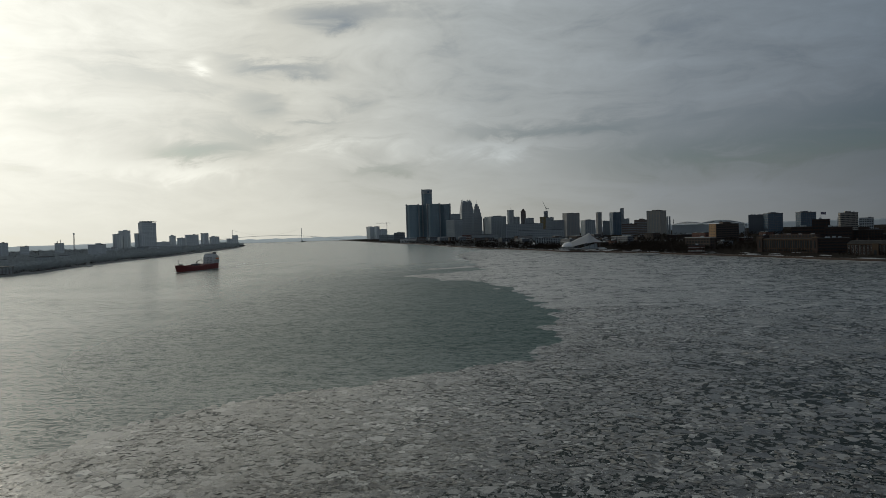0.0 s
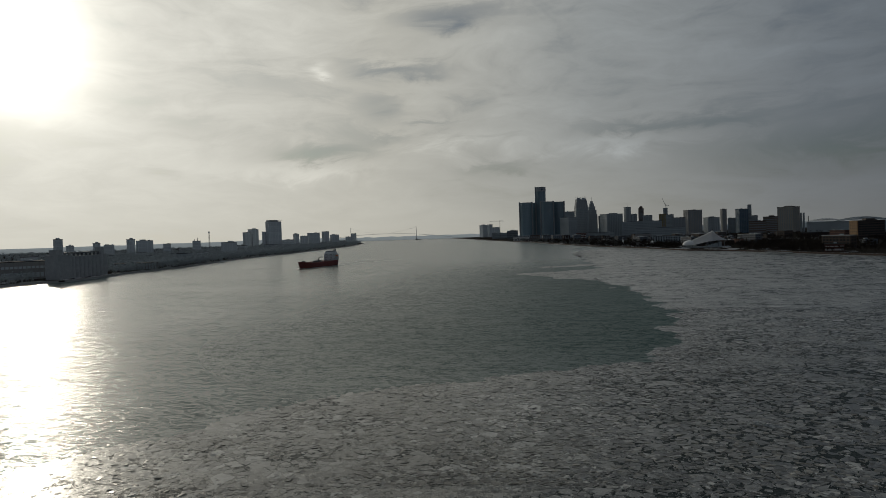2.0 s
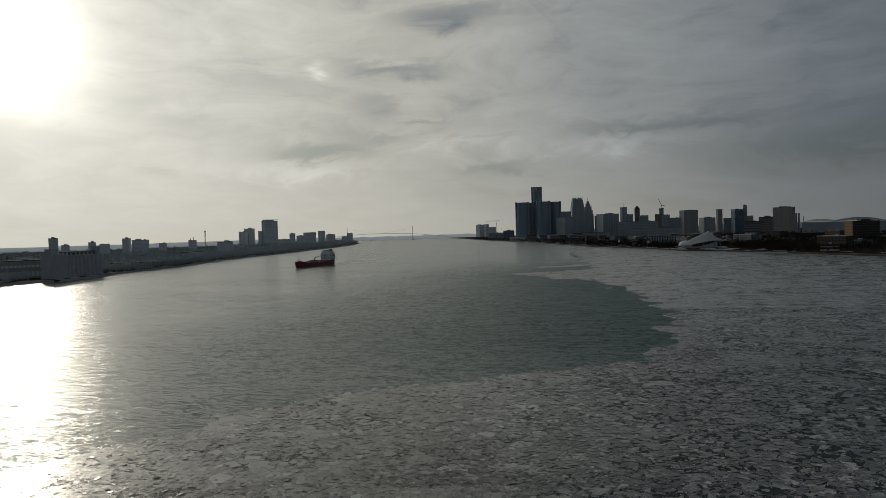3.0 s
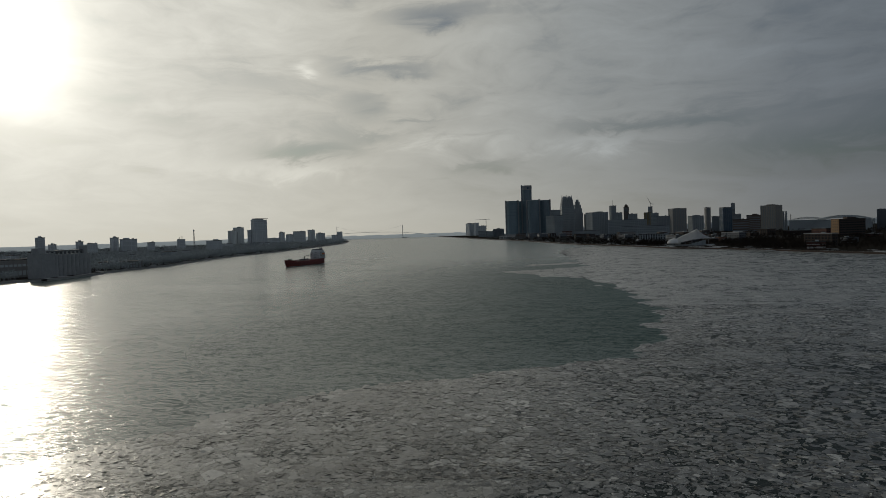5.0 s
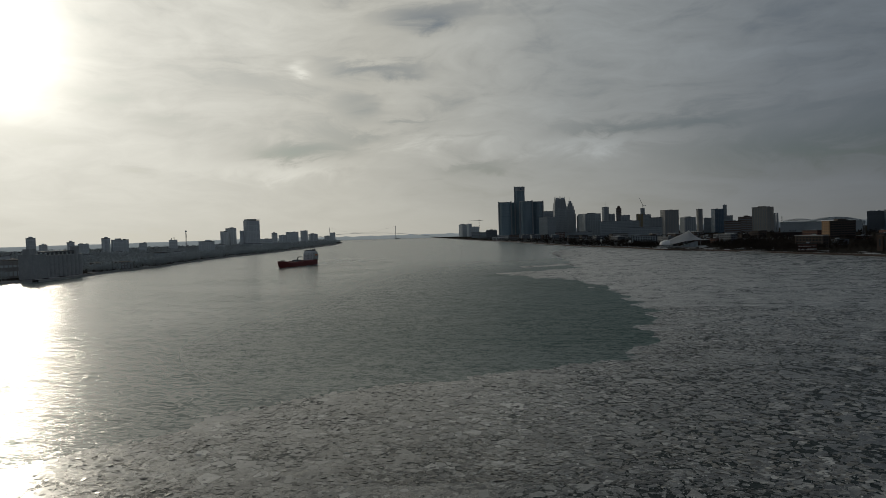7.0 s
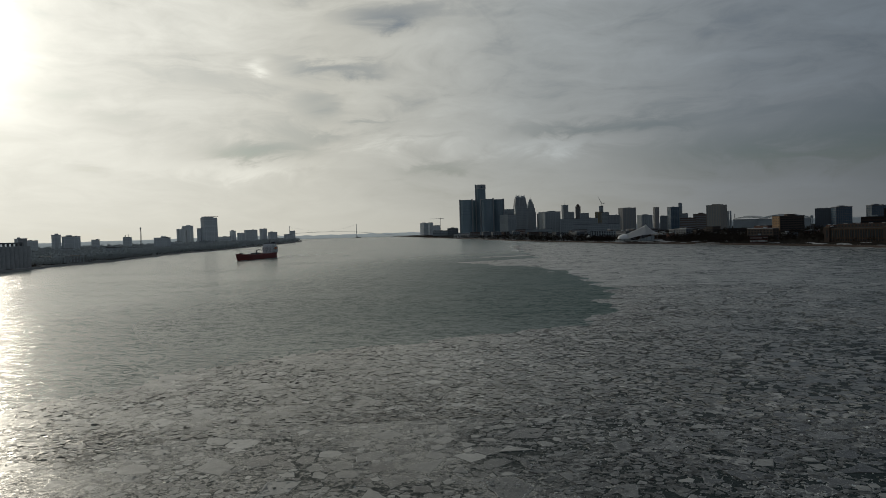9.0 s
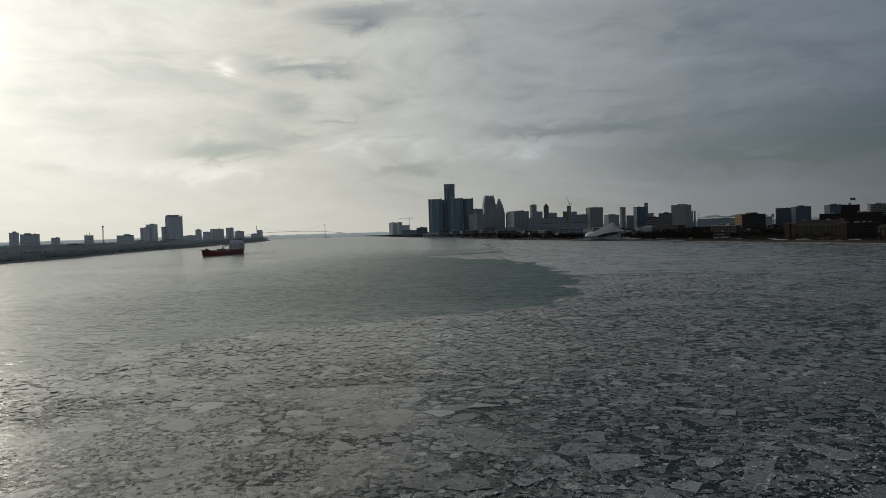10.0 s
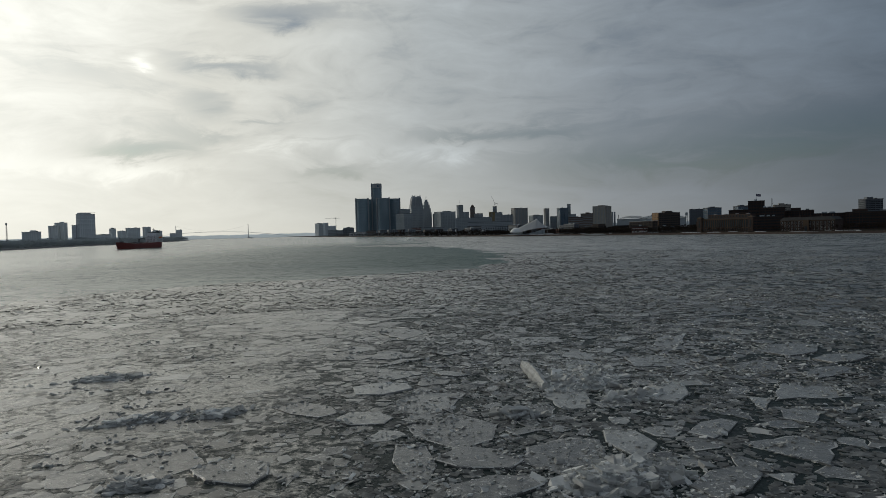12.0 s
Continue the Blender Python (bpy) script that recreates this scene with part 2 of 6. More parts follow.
def let_light_through(m, share):
    """Thin cloth: part of the light passes to the other side."""
    k = m.node_tree
    bsdf = next(n for n in k.nodes if n.type == "BSDF_PRINCIPLED")
    out = next(n for n in k.nodes if n.type == "OUTPUT_MATERIAL")
    thin, both = k.nodes.new("ShaderNodeBsdfTranslucent"), k.nodes.new("ShaderNodeMixShader")
    thin.inputs[0].default_value = (0.85, 0.85, 0.84, 1)
    both.inputs[0].default_value = share
    for a, b in ((bsdf.outputs[0], both.inputs[1]), (thin.outputs[0], both.inputs[2]), (both.outputs[0], out.inputs[0])):
        k.links.new(a, b)


let_light_through(TENT, 0.6)
FOAM = surface("churned_water", (0.62, 0.65, 0.64), (0.40, 0.43, 0.42), 0.5, scale=0.3)
FLAG_MAT = surface("flag_cloth", (0.30, 0.30, 0.36), (0.10, 0.11, 0.18), 0.8, scale=0.8)


def water_material():
    m = bpy.data.materials.new("river_water")
    m.use_nodes = True
    k = Nodes(m.node_tree)
    out = k.n("ShaderNodeOutputMaterial")
    p = k.n("ShaderNodeNewGeometry").outputs["Position"]
    gust = k.ramp(k.noise(k.mapped(p, (0.0035, 0.012, 1), 4), 1.0, 4.0, 0.55, 0.6), (0.35, 0.0), (0.65, 1.0))

    def slope(scale, rot, size, detail):
        t = k.n("ShaderNodeTexNoise", Vector=k.mapped(p, scale, rot), Scale=1.0, Detail=detail, Roughness=0.55, Distortion=0.3)
        c = k.n("ShaderNodeVectorMath", i0=t.outputs["Color"], i1=(0.5, 0.5, 0.5))
        c.operation = "SUBTRACT"
        d = k.n("ShaderNodeVectorMath", i0=c.outputs[0], i1=size)
        d.operation = "MULTIPLY"
        return d.outputs[0]

    waves = k.n("ShaderNodeVectorMath", i0=slope((0.09, 0.26, 1), 14, (0.15, 0.50, 0), 2.0), i1=slope((0.42, 1.0, 1), 8, (0.36, 1.35, 0), 3.0)).outputs[0]
    waves = k.n("ShaderNodeVectorMath", i0=waves, i1=slope((1.7, 3.4, 1), -6, (0.45, 1.4, 0), 2.0)).outputs[0]
    sized = k.n("ShaderNodeVectorMath", i0=waves)
    sized.operation = "SCALE"
    k.put(sized, "Scale", k.math("ADD", 0.70, k.math("MULTIPLY", gust, 0.75)))
    up = k.n("ShaderNodeVectorMath", i0=sized.outputs[0], i1=(0, 0, 1)).outputs[0]
    nrm = k.n("ShaderNodeVectorMath", i0=up)
    nrm.operation = "NORMALIZE"
    col = k.mix(gust, (0.024, 0.074, 0.067), (0.040, 0.086, 0.075))
    bsdf = k.n("ShaderNodeBsdfPrincipled", Base_Color=col, IOR=1.333, Normal=nrm.outputs[0], Roughness=0.30)
    k.put(bsdf, "Coat_Roughness", 0.52)
    k.put(bsdf, "Coat_IOR", 1.33)
    # choppy short ripples in the bay beside the ice
    px, py, pz = k.n("ShaderNodeSeparateXYZ", i0=p).outputs
    bay = k.math("MULTIPLY", k.math("MULTIPLY", k.math("ADD", px, 230.0), 0.0038, clamp=True), k.math("MULTIPLY", k.math("SUBTRACT", py, 120.0), 0.006, clamp=True))
    bay = k.math("MULTIPLY", bay, k.math("MULTIPLY", k.math("SUBTRACT", 1100.0, py), 0.0025, clamp=True))
    k.put(bsdf, "Roughness", k.math("ADD", 0.21, k.math("MULTIPLY", bay, 0.26)))
    k.put(bsdf, "Specular_IOR_Level", k.math("SUBTRACT", 0.58, k.math("MULTIPLY", bay, 0.30)))
    k.put(bsdf, "Coat_Weight", k.math("SUBTRACT", 0.30, k.math("MULTIPLY", bay, 0.30)))
    k.t.links.new(bsdf.outputs[0], out.inputs[0])
    return m


def ice_material(name, a, b, per, rough, spread, frost=0.5, gloss=0.5, slope=1.0, glaze=0.0):
    """Wet grey ice: frost patches, grit, scratches; each floe a tone of its own."""
    m = bpy.data.materials.new(name)
    m.use_nodes = True
    k = Nodes(m.node_tree)
    out = k.n("ShaderNodeOutputMaterial")
    geo = k.n("ShaderNodeNewGeometry")
    p = geo.outputs["Position"]
    rnd = k.n("ShaderNodeObjectInfo").outputs["Random"] if per == "object" else geo.outputs["Random Per Island"]
    patch = k.noise(p, 0.75, 7.0, 0.68, 1.2)
    grit = k.noise(p, 5.5, 4.0, 0.65)
    cover = k.noise(p, 0.4, 4.0, 0.6, 0.6)
    dots = k.n("ShaderNodeTexVoronoi", Vector=p, Scale=3.0)
    dot_size = k.math("MULTIPLY", k.math("SUBTRACT", cover, 0.34), 0.95)
    crumbs = k.math("MULTIPLY", k.math("SUBTRACT", dot_size, dots.outputs["Distance"]), 9.0, clamp=True)
    crumbs = k.math("MAXIMUM", crumbs, k.ramp(k.noise(p, 1.7, 6.0, 0.72, 0.5), (0.57, 0.0), (0.68, 1.0)))
    grains = k.n("ShaderNodeTexVoronoi", Vector=p, Scale=8.0)
    crumbs = k.math("MAXIMUM", crumbs, k.math("MULTIPLY", k.math("SUBTRACT", k.math("MULTIPLY", k.math("SUBTRACT", patch, 0.40), 1.3), grains.outputs["Distance"]), 7.0, clamp=True))
    f = k.math("ADD", k.math("MULTIPLY", k.math("SUBTRACT", patch, 0.5), 2.0), 0.45, clamp=True)
    band = k.noise(k.mapped(p, (0.010, 0.022, 1), 25), 1.0, 4.0, 0.6, 0.8)
    wide = k.ramp(band, (0.32, 0.72), (0.52, 1.0), (0.68, 1.32))
    col = k.mix(f, a, b)
    tone = k.math("ADD", 1.0 - spread, k.math("MULTIPLY", k.math("POWER", rnd, 2.4), 3.4 * spread))
    s = k.n("ShaderNodeVectorMath", i0=col)
    s.operation = "SCALE"
    k.put(s, "Scale", k.math("MULTIPLY", tone, wide))
    col = k.mix(k.math("MULTIPLY", crumbs, frost), s.outputs[0], (0.76, 0.755, 0.735))
    height = k.math("ADD", k.math("MULTIPLY", grit, 0.35), k.math("ADD", k.math("MULTIPLY", crumbs, 0.5), k.math("MULTIPLY", patch, 0.3)))
    bump = k.n("ShaderNodeBump", Strength=0.9, Distance=0.06, Height=height)
    lean = k.rough_normal(p, bump.outputs[0], (0.9, (1.1 * slope, 1.1 * slope, 0.0)), (3.6, (0.9 * slope, 0.9 * slope, 0.0)))
    bsdf = k.n("ShaderNodeBsdfPrincipled", Base_Color=col, IOR=1.31, Normal=lean)
    k.put(bsdf, "Roughness", k.math("ADD", rough, k.math("MULTIPLY", crumbs, 0.25)))
    k.put(bsdf, "Specular_IOR_Level", gloss)
    k.put(bsdf, "Coat_Weight", glaze)
    k.put(bsdf, "Coat_Roughness", 0.2)
    k.put(bsdf, "Coat_IOR", 1.31)
    k.t.links.new(bsdf.outputs[0], out.inputs[0])
    return m


def slush_material():
    m = bpy.data.materials.new("slush_between_floes")
    m.use_nodes = True
    k = Nodes(m.node_tree)
    out = k.n("ShaderNodeOutputMaterial")
    p = k.n("ShaderNodeNewGeometry").outputs["Position"]
    area = k.noise(p, 0.05, 5.0, 0.6, 0.6)
    bits = k.noise(p, 1.1, 7.0, 0.72, 0.5)
    px = k.n("ShaderNodeSeparateXYZ", i0=p).outputs[0]
    py = k.n("ShaderNodeSeparateXYZ", i0=p).outputs[1]
    wet = k.math("ADD", k.math("MULTIPLY", px, 0.009), k.math("MULTIPLY", k.math("SUBTRACT", py, 70.0), 0.0012))
    wet = k.math("MINIMUM", k.math("MAXIMUM", wet, -0.16), 0.30)
    leads = k.math("MULTIPLY", k.math("ADD", px, 14.0), 0.016, clamp=True)
    leads = k.math("MULTIPLY", k.math("MINIMUM", leads, 0.26), k.math("MULTIPLY", k.math("SUBTRACT", 90.0, py), 0.03, clamp=True))
    wet = k.math("MAXIMUM", wet, leads)
    packed = k.math("MULTIPLY", k.math("SUBTRACT", py, 120.0), 0.008, clamp=True)
    packed = k.math("MULTIPLY", packed, k.math("MULTIPLY", k.math("SUBTRACT", 420.0, px), 0.004, clamp=True))
    wet = k.math("SUBTRACT", wet, k.math("MULTIPLY", packed, 0.24))
    wet = k.math("SUBTRACT", wet, k.math("MULTIPLY", k.math("MULTIPLY", k.math("SUBTRACT", py, 300.0), 0.006, clamp=True), 0.05))
    grain = k.n("ShaderNodeTexVoronoi", Vector=p, Scale=4.5)
    crumb = k.ramp(grain.outputs["Distance"], (0.25, 1.0), (0.5, 0.0))
    f = k.ramp(k.math("ADD", bits, k.math("MULTIPLY", k.math("SUBTRACT", k.math("SUBTRACT", area, 0.55), wet), 0.8)), (0.38, 0.0), (0.50, 1.0))
    f = k.math("MULTIPLY", f, k.math("ADD", 0.55, k.math("MULTIPLY", crumb, 0.45)))
    lump_tone = k.n("ShaderNodeSeparateXYZ", i0=grain.outputs["Color"]).outputs[0]
    pale = k.mix(lump_tone, (0.15, 0.142, 0.118), (0.48, 0.452, 0.39))
    col = k.mix(f, (0.016, 0.026, 0.025), pale)
    geo_n = k.n("ShaderNodeNewGeometry").outputs["Normal"]
    lean = k.rough_normal(p, geo_n, (1.4, (0.5, 0.5, 0.0)), (5.0, (0.6, 0.6, 0.0)))
    bsdf = k.n("ShaderNodeBsdfPrincipled", Base_Color=col, IOR=1.33, Normal=lean)
    k.put(bsdf, "Roughness", k.math("SUBTRACT", 0.42, k.math("MULTIPLY", f, 0.12)))
    k.put(bsdf, "Coat_Weight", k.math("MULTIPLY", f, 0.8))
    k.put(bsdf, "Coat_Roughness", 0.28)
    k.put(bsdf, "Coat_IOR", 1.31)
    k.put(bsdf, "Specular_IOR_Level", k.math("ADD", 0.13, k.math("MULTIPLY", f, 0.75)))
    k.t.links.new(bsdf.outputs[0], out.inputs[0])
    return m


WATER = water_material()
ICE_ONE = ice_material("floe_ice", (0.105, 0.110, 0.108), (0.235, 0.234, 0.222), "object", 0.28, 0.34, 0.9, 0.6, 0.5, 0.3)
ICE_MANY = ice_material("field_ice", (0.075, 0.074, 0.069), (0.205, 0.20, 0.183), "island", 0.26, 0.62, 0.75, 1.0, 0.45, 0.75)
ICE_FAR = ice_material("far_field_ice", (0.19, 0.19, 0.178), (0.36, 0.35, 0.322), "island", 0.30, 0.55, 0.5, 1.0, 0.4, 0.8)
ICE_MID = ice_material("packed_ice", (0.050, 0.048, 0.043), (0.168, 0.162, 0.145), "island", 0.28, 0.78, 0.75, 1.0, 0.5, 0.75)
RUBBLE = ice_material("rubble_ice", (0.088, 0.079, 0.065), (0.235, 0.216, 0.18), "island", 0.32, 0.72, 0.6, 0.8, 0.5, 0.4)
RIM = ice_material("frosted_rim", (0.42, 0.42, 0.405), (0.60, 0.60, 0.575), "island", 0.45, 0.2, 0.3, 0.5, 0.5)
CRUMB = ice_material("broken_ice", (0.46, 0.465, 0.455), (0.70, 0.70, 0.675), "island", 0.5, 0.28, 0.3)
CHIP = ice_material("chip_ice", (0.09, 0.094, 0.093), (0.225, 0.226, 0.217), "island", 0.34, 0.46, 0.8, 0.6, 0.6)
ICE_PALE = ice_material("pale_field_ice", (0.39, 0.382, 0.35), (0.56, 0.54, 0.49), "island", 0.34, 0.26, 0.55, 1.0, 0.4, 0.8)
SLUSH = slush_material()
for _m, _share in ((CRUMB, 0.3), (ICE_MANY, 0.3), (CHIP, 0.3), (ICE_MID, 0.25), (RUBBLE, 0.3), (ICE_PALE, 0.3), (ICE_FAR, 0.2)):
    let_light_through(_m, _share)

# ---- building helpers ----
_cubes = {}


def cube_mesh(m):
    if m.name not in _cubes:
        bm = bmesh.new()
        bmesh.ops.create_cube(bm, size=1.0)
        me = bpy.data.meshes.new("block_" + m.name)
        bm.to_mesh(me)
        bm.free()
        me.materials.append(m)
        _cubes[m.name] = me
    return _cubes[m.name]


def empty(name, label, category, x, y, z=0.0, yaw=0.0, group="", kind=""):
    ob = new(name)
    ob.matrix_basis = pose(x, y, z, 0, 0, yaw)
    return tagged(ob, label, category, group, kind)


def box(name, parent, m, c, s, yaw=0.0, label="", tilt=(0, 0)):
    ob = new(name, cube_mesh(m))
    ob.parent = parent
    ob.matrix_basis = pose(*c, tilt[0], tilt[1], yaw) @ Matrix.Diagonal((*s, 1))
    return tagged(ob, label)


def part(name, bm, m, parent, label="", at=None):
    me = bpy.data.meshes.new(name)
    bm.to_mesh(me)
    bm.free()
    me.materials.append(m)
    ob = new(name, me)
    ob.parent = parent
    if at is not None:
        ob.matrix_basis = at
    return tagged(ob, label)


def under(child, holder):
    """Makes child, a part of the same thing, a part of holder, where it stands."""
    child.parent = holder
    child.matrix_parent_inverse = holder.matrix_basis.inverted()
    return child


def shared(name, me, parent, at):
    ob = new(name, me)
    ob.parent = parent
    ob.matrix_basis = at
    return ob


def prism(points, z0, z1, top=1.0, centre=(0, 0)):
    """A closed prism over a plan outline, its top scaled about centre."""
    bm = bmesh.new()
    lo = [bm.verts.new((x, y, z0)) for x, y in points]
    hi = [bm.verts.new((centre[0] + (x - centre[0]) * top, centre[1] + (y - centre[1]) * top, z1)) for x, y in points]
    n = len(points)
    bm.faces.new(lo[::-1])
    bm.faces.new(hi)
    for i in range(n):
        bm.faces.new((lo[i], lo[(i + 1) % n], hi[(i + 1) % n], hi[i]))
    bmesh.ops.recalc_face_normals(bm, faces=bm.faces)
    return bm


def round_plan(r, n=24, squash=1.0):
    return [(r * math.cos(2 * math.pi * i / n), squash * r * math.sin(2 * math.pi * i / n)) for i in range(n)]


def rod(a, b, r0, r1=None, n=6):
    """A tapered rod between two points."""
    a, b = Vector(a), Vector(b)
    r1 = r0 if r1 is None else r1
    q = (b - a).to_track_quat("Z", "Y").to_matrix()
    bm = bmesh.new()
    lo, hi = [], []
    for i in range(n):
        u = q @ Vector((math.cos(2 * math.pi * i / n), math.sin(2 * math.pi * i / n), 0))
        lo.append(bm.verts.new(a + u * r0))
        hi.append(bm.verts.new(b + u * r1))
    bm.faces.new(lo[::-1])
    bm.faces.new(hi)
    for i in range(n):
        bm.faces.new((lo[i], lo[(i + 1) % n], hi[(i + 1) % n], hi[i]))
    return bm


def sheet(name, outline, z0, z1, m, label, category):
    bm = bmesh.new()
    hi = [bm.verts.new((x, y, z1)) for x, y in outline]
    lo = [bm.verts.new((x, y, z0)) for x, y in outline]
    n = len(hi)
    top = bm.faces.new(hi)
    top.normal_update()
    if top.normal.z < 0:
        top.normal_flip()
    for i in range(n):
        bm.faces.new((hi[i], hi[(i + 1) % n], lo[(i + 1) % n], lo[i]))
    bmesh.ops.triangulate(bm, faces=[top])
    bmesh.ops.recalc_face_normals(bm, faces=bm.faces)
    me = bpy.data.meshes.new(name)
    bm.to_mesh(me)
    bm.free()
    me.materials.append(m)
    return tagged(new(name, me), label, category, kind="structure")


LAND = 2.5


PLACES = []


def building(name, label, x, y, w, d, h, yaw, wall, glass, floors, bays, extra=""):
    """A block of storeys: a glazed core behind storey bands and piers, a parapet roof and plant on it."""
    kind = name.replace("_", " ").split()[-1]
    # Beyond 2000 m the panes take the haze-lightened colour.
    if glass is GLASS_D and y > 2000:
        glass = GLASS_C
    root = empty(name, label, kind, x, y, LAND, yaw)
    PLACES.append((x, y, max(w, d)))
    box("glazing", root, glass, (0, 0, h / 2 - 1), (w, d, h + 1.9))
    step = h / floors
    rng = random.Random(label + str(round(w)))
    band, post = (0.2, 0.14) if glass in (GLASS_B, GLASS_M) else rng.choice(((0.42, 0.34), (0.52, 0.10), (0.18, 0.50), (0.46, 0.22)))
    for i in range(floors + 1):
        z = min(i * step, h - step * 0.27)
        box("storey_band", root, wall, (0, 0, z), (w + 0.7, d + 0.7, step * band))
    bay = w / bays
    thick = bay * post
    for i in range(bays + 1):
        box("pier", root, wall, (-w / 2 + 0.05 + thick / 2 + i * (w - thick - 0.1) / bays, 0, h / 2 - 0.6), (thick, d + 1.1, h + 1.1))
    side = max(2, round(d / bay)) if d / bay < 20 else 12
    thick = d / side * post
    for i in range(side + 1):
        box("side_pier", root, wall, (0, -d / 2 + 0.05 + thick / 2 + i * (d - thick - 0.1) / side, h / 2 - 0.7), (w + 1.0, thick, h + 0.9))
    roof = box("roof", root, ROOF, (0, 0, h + 0.2), (w + 1.6, d + 1.6, 0.9))
    rng = random.Random(label)
    if "plant" in extra:
        under(box("plant_room", root, wall, (w * rng.uniform(-0.2, 0.15), 0, h + 2.0), (w * 0.34, d * 0.5, 4.2)), roof)
        under(box("cooling_unit", root, STEEL, (w * 0.3, d * 0.1, h + 1.4), (w * 0.12, d * 0.3, 2.0)), roof)
    else:
        for i in range(rng.randint(1, 3)):
            under(box("rooftop_unit", root, CONC_D, (w * rng.uniform(-0.35, 0.35), d * rng.uniform(-0.3, 0.3), h + 1.3), (w * rng.uniform(0.08, 0.2), d * 0.2, rng.uniform(1.4, 2.8))), roof)
    if "antenna" in extra:
        under(part("antenna", rod((0, 0, h), (0, 0, h + 26), 0.5, 0.25), STEEL, root), roof)
    if "crown" in extra:
        under(box("crown", root, wall, (0, 0, h + 3.5), (w * 0.66, d * 0.66, 7)), roof)
        under(part("crown_roof", prism([(-w * 0.3, -d * 0.3), (w * 0.3, -d * 0.3), (w * 0.3, d * 0.3), (-w * 0.3, d * 0.3)], h + 7, h + 12, 0.3), wall, root), roof)
    if "canopy" in extra:
        under(box("roof_crown", root, wall, (-w * 0.1, 0, h + 2.6), (w * 0.72, d * 0.8, 5)), roof)
        under(box("roof_canopy", root, CONC_L, (w * 0.08, 0, h + 5.6), (w * 1.02, d * 1.0, 1.2)), roof)
    return root


# ---- river, banks ----
def make_water():
    bm = bmesh.new()
    ring = [bm.verts.new((4950 * math.cos(math.pi * i / 32), 4950 * math.sin(math.pi * i / 32), 0)) for i in range(64)]
    bm.faces.new(ring)
    me = bpy.data.meshes.new("water")
    bm.to_mesh(me)
    bm.free()
    me.materials.append(WATER)
    tagged(new("water", me), "wide grey-green winter river with small wind ripples", "river", kind="structure")


US_SHORE = [(1300, -1500), (900, -300), (700, 250), (575, 520), (488, 666), (446, 730), (422, 790), (409, 833), (376, 920), (342, 990), (307, 1075),
            (255, 1180), (203, 1240), (160, 1390), (118, 1500), (61, 1629), (-8, 1870), (-115, 2294), (-233, 2654), (-379, 3123), (-500, 3560), (-640, 4050), (-760, 4420)]
CA_SHORE = [(-1000, -1500), (-830, 0), (-690, 480), (-650, 678), (-640, 738), (-622, 742), (-634, 868), (-650, 880), (-656, 954), (-660, 1074), (-728, 1356), (-752, 1539), (-760, 1718),
            (-793, 2012), (-842, 2419), (-905, 2800), (-1012, 3251), (-1250, 3850), (-1520, 4300)]
make_water()
sheet("ground_city_bank", US_SHORE + [(-760, 4900), (2600, 4200), (4300, 2400), (4700, -1500)], -3, LAND, EARTH, "dark winter ground of the city bank", "ground")
sheet("ground_far_bank", CA_SHORE + [(-1700, 4600), (-3200, 3750), (-4600, 1700), (-4700, -1400)], -3, LAND, EARTH, "dark wooded winter ground across the river", "ground")
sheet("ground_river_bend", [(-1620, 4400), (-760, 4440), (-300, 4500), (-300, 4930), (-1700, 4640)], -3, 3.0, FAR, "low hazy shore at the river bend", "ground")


def far_ridge(name, a0, a1, r, low, high, label, seed, m):
    """A low wooded rise along the horizon."""
    bm = bmesh.new()
    last = None
    n = 160
    for i in range(n + 1):
        a = radians(a0 + (a1 - a0) * i / n)
        h = low + (high - low) * (0.5 + 0.5 * noise.noise((i * 0.13, seed, 0))) + 2.5 * noise.noise((i * 0.9, seed, 4))
        x, y = r * math.sin(a), r * math.cos(a)
        o, q = 1 + 60 / r, 1 + 140 / r
        ring = [bm.verts.new(p) for p in ((x, y, -2), (x * o, y * o, h * 0.8), (x * q, y * q, h), (x * q, y * q, -2))]
        if last:
            for j in range(3):
                bm.faces.new((last[j], ring[j], ring[j + 1], last[j + 1]))
        last = ring
    bmesh.ops.recalc_face_normals(bm, faces=bm.faces)
    me = bpy.data.meshes.new(name)
    bm.to_mesh(me)
    bm.free()
    me.materials.append(m)
    tagged(new(name, me), label, "far woods", kind="structure")


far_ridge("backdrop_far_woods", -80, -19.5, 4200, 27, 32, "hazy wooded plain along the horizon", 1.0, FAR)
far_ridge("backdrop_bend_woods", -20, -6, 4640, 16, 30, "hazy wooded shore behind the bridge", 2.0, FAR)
far_ridge("backdrop_city_woods", 0, 80, 4300, 30, 38, "dark roofs and trees along the horizon", 3.0, CONC_D)


def along(points, step, fr=0.0, to=1e9):
    """Points and headings each step metres along a line."""
    done, res = 0.0, []
    nxt = fr
    for (x0, y0), (x1, y1) in zip(points, points[1:]):
        ln = math.hypot(x1 - x0, y1 - y0)
        while nxt <= done + ln and nxt <= to:
            f = (nxt - done) / ln
            res.append((x0 + f * (x1 - x0), y0 + f * (y1 - y0), math.atan2(y1 - y0, x1 - x0)))
            nxt += step
        done += ln
    return res


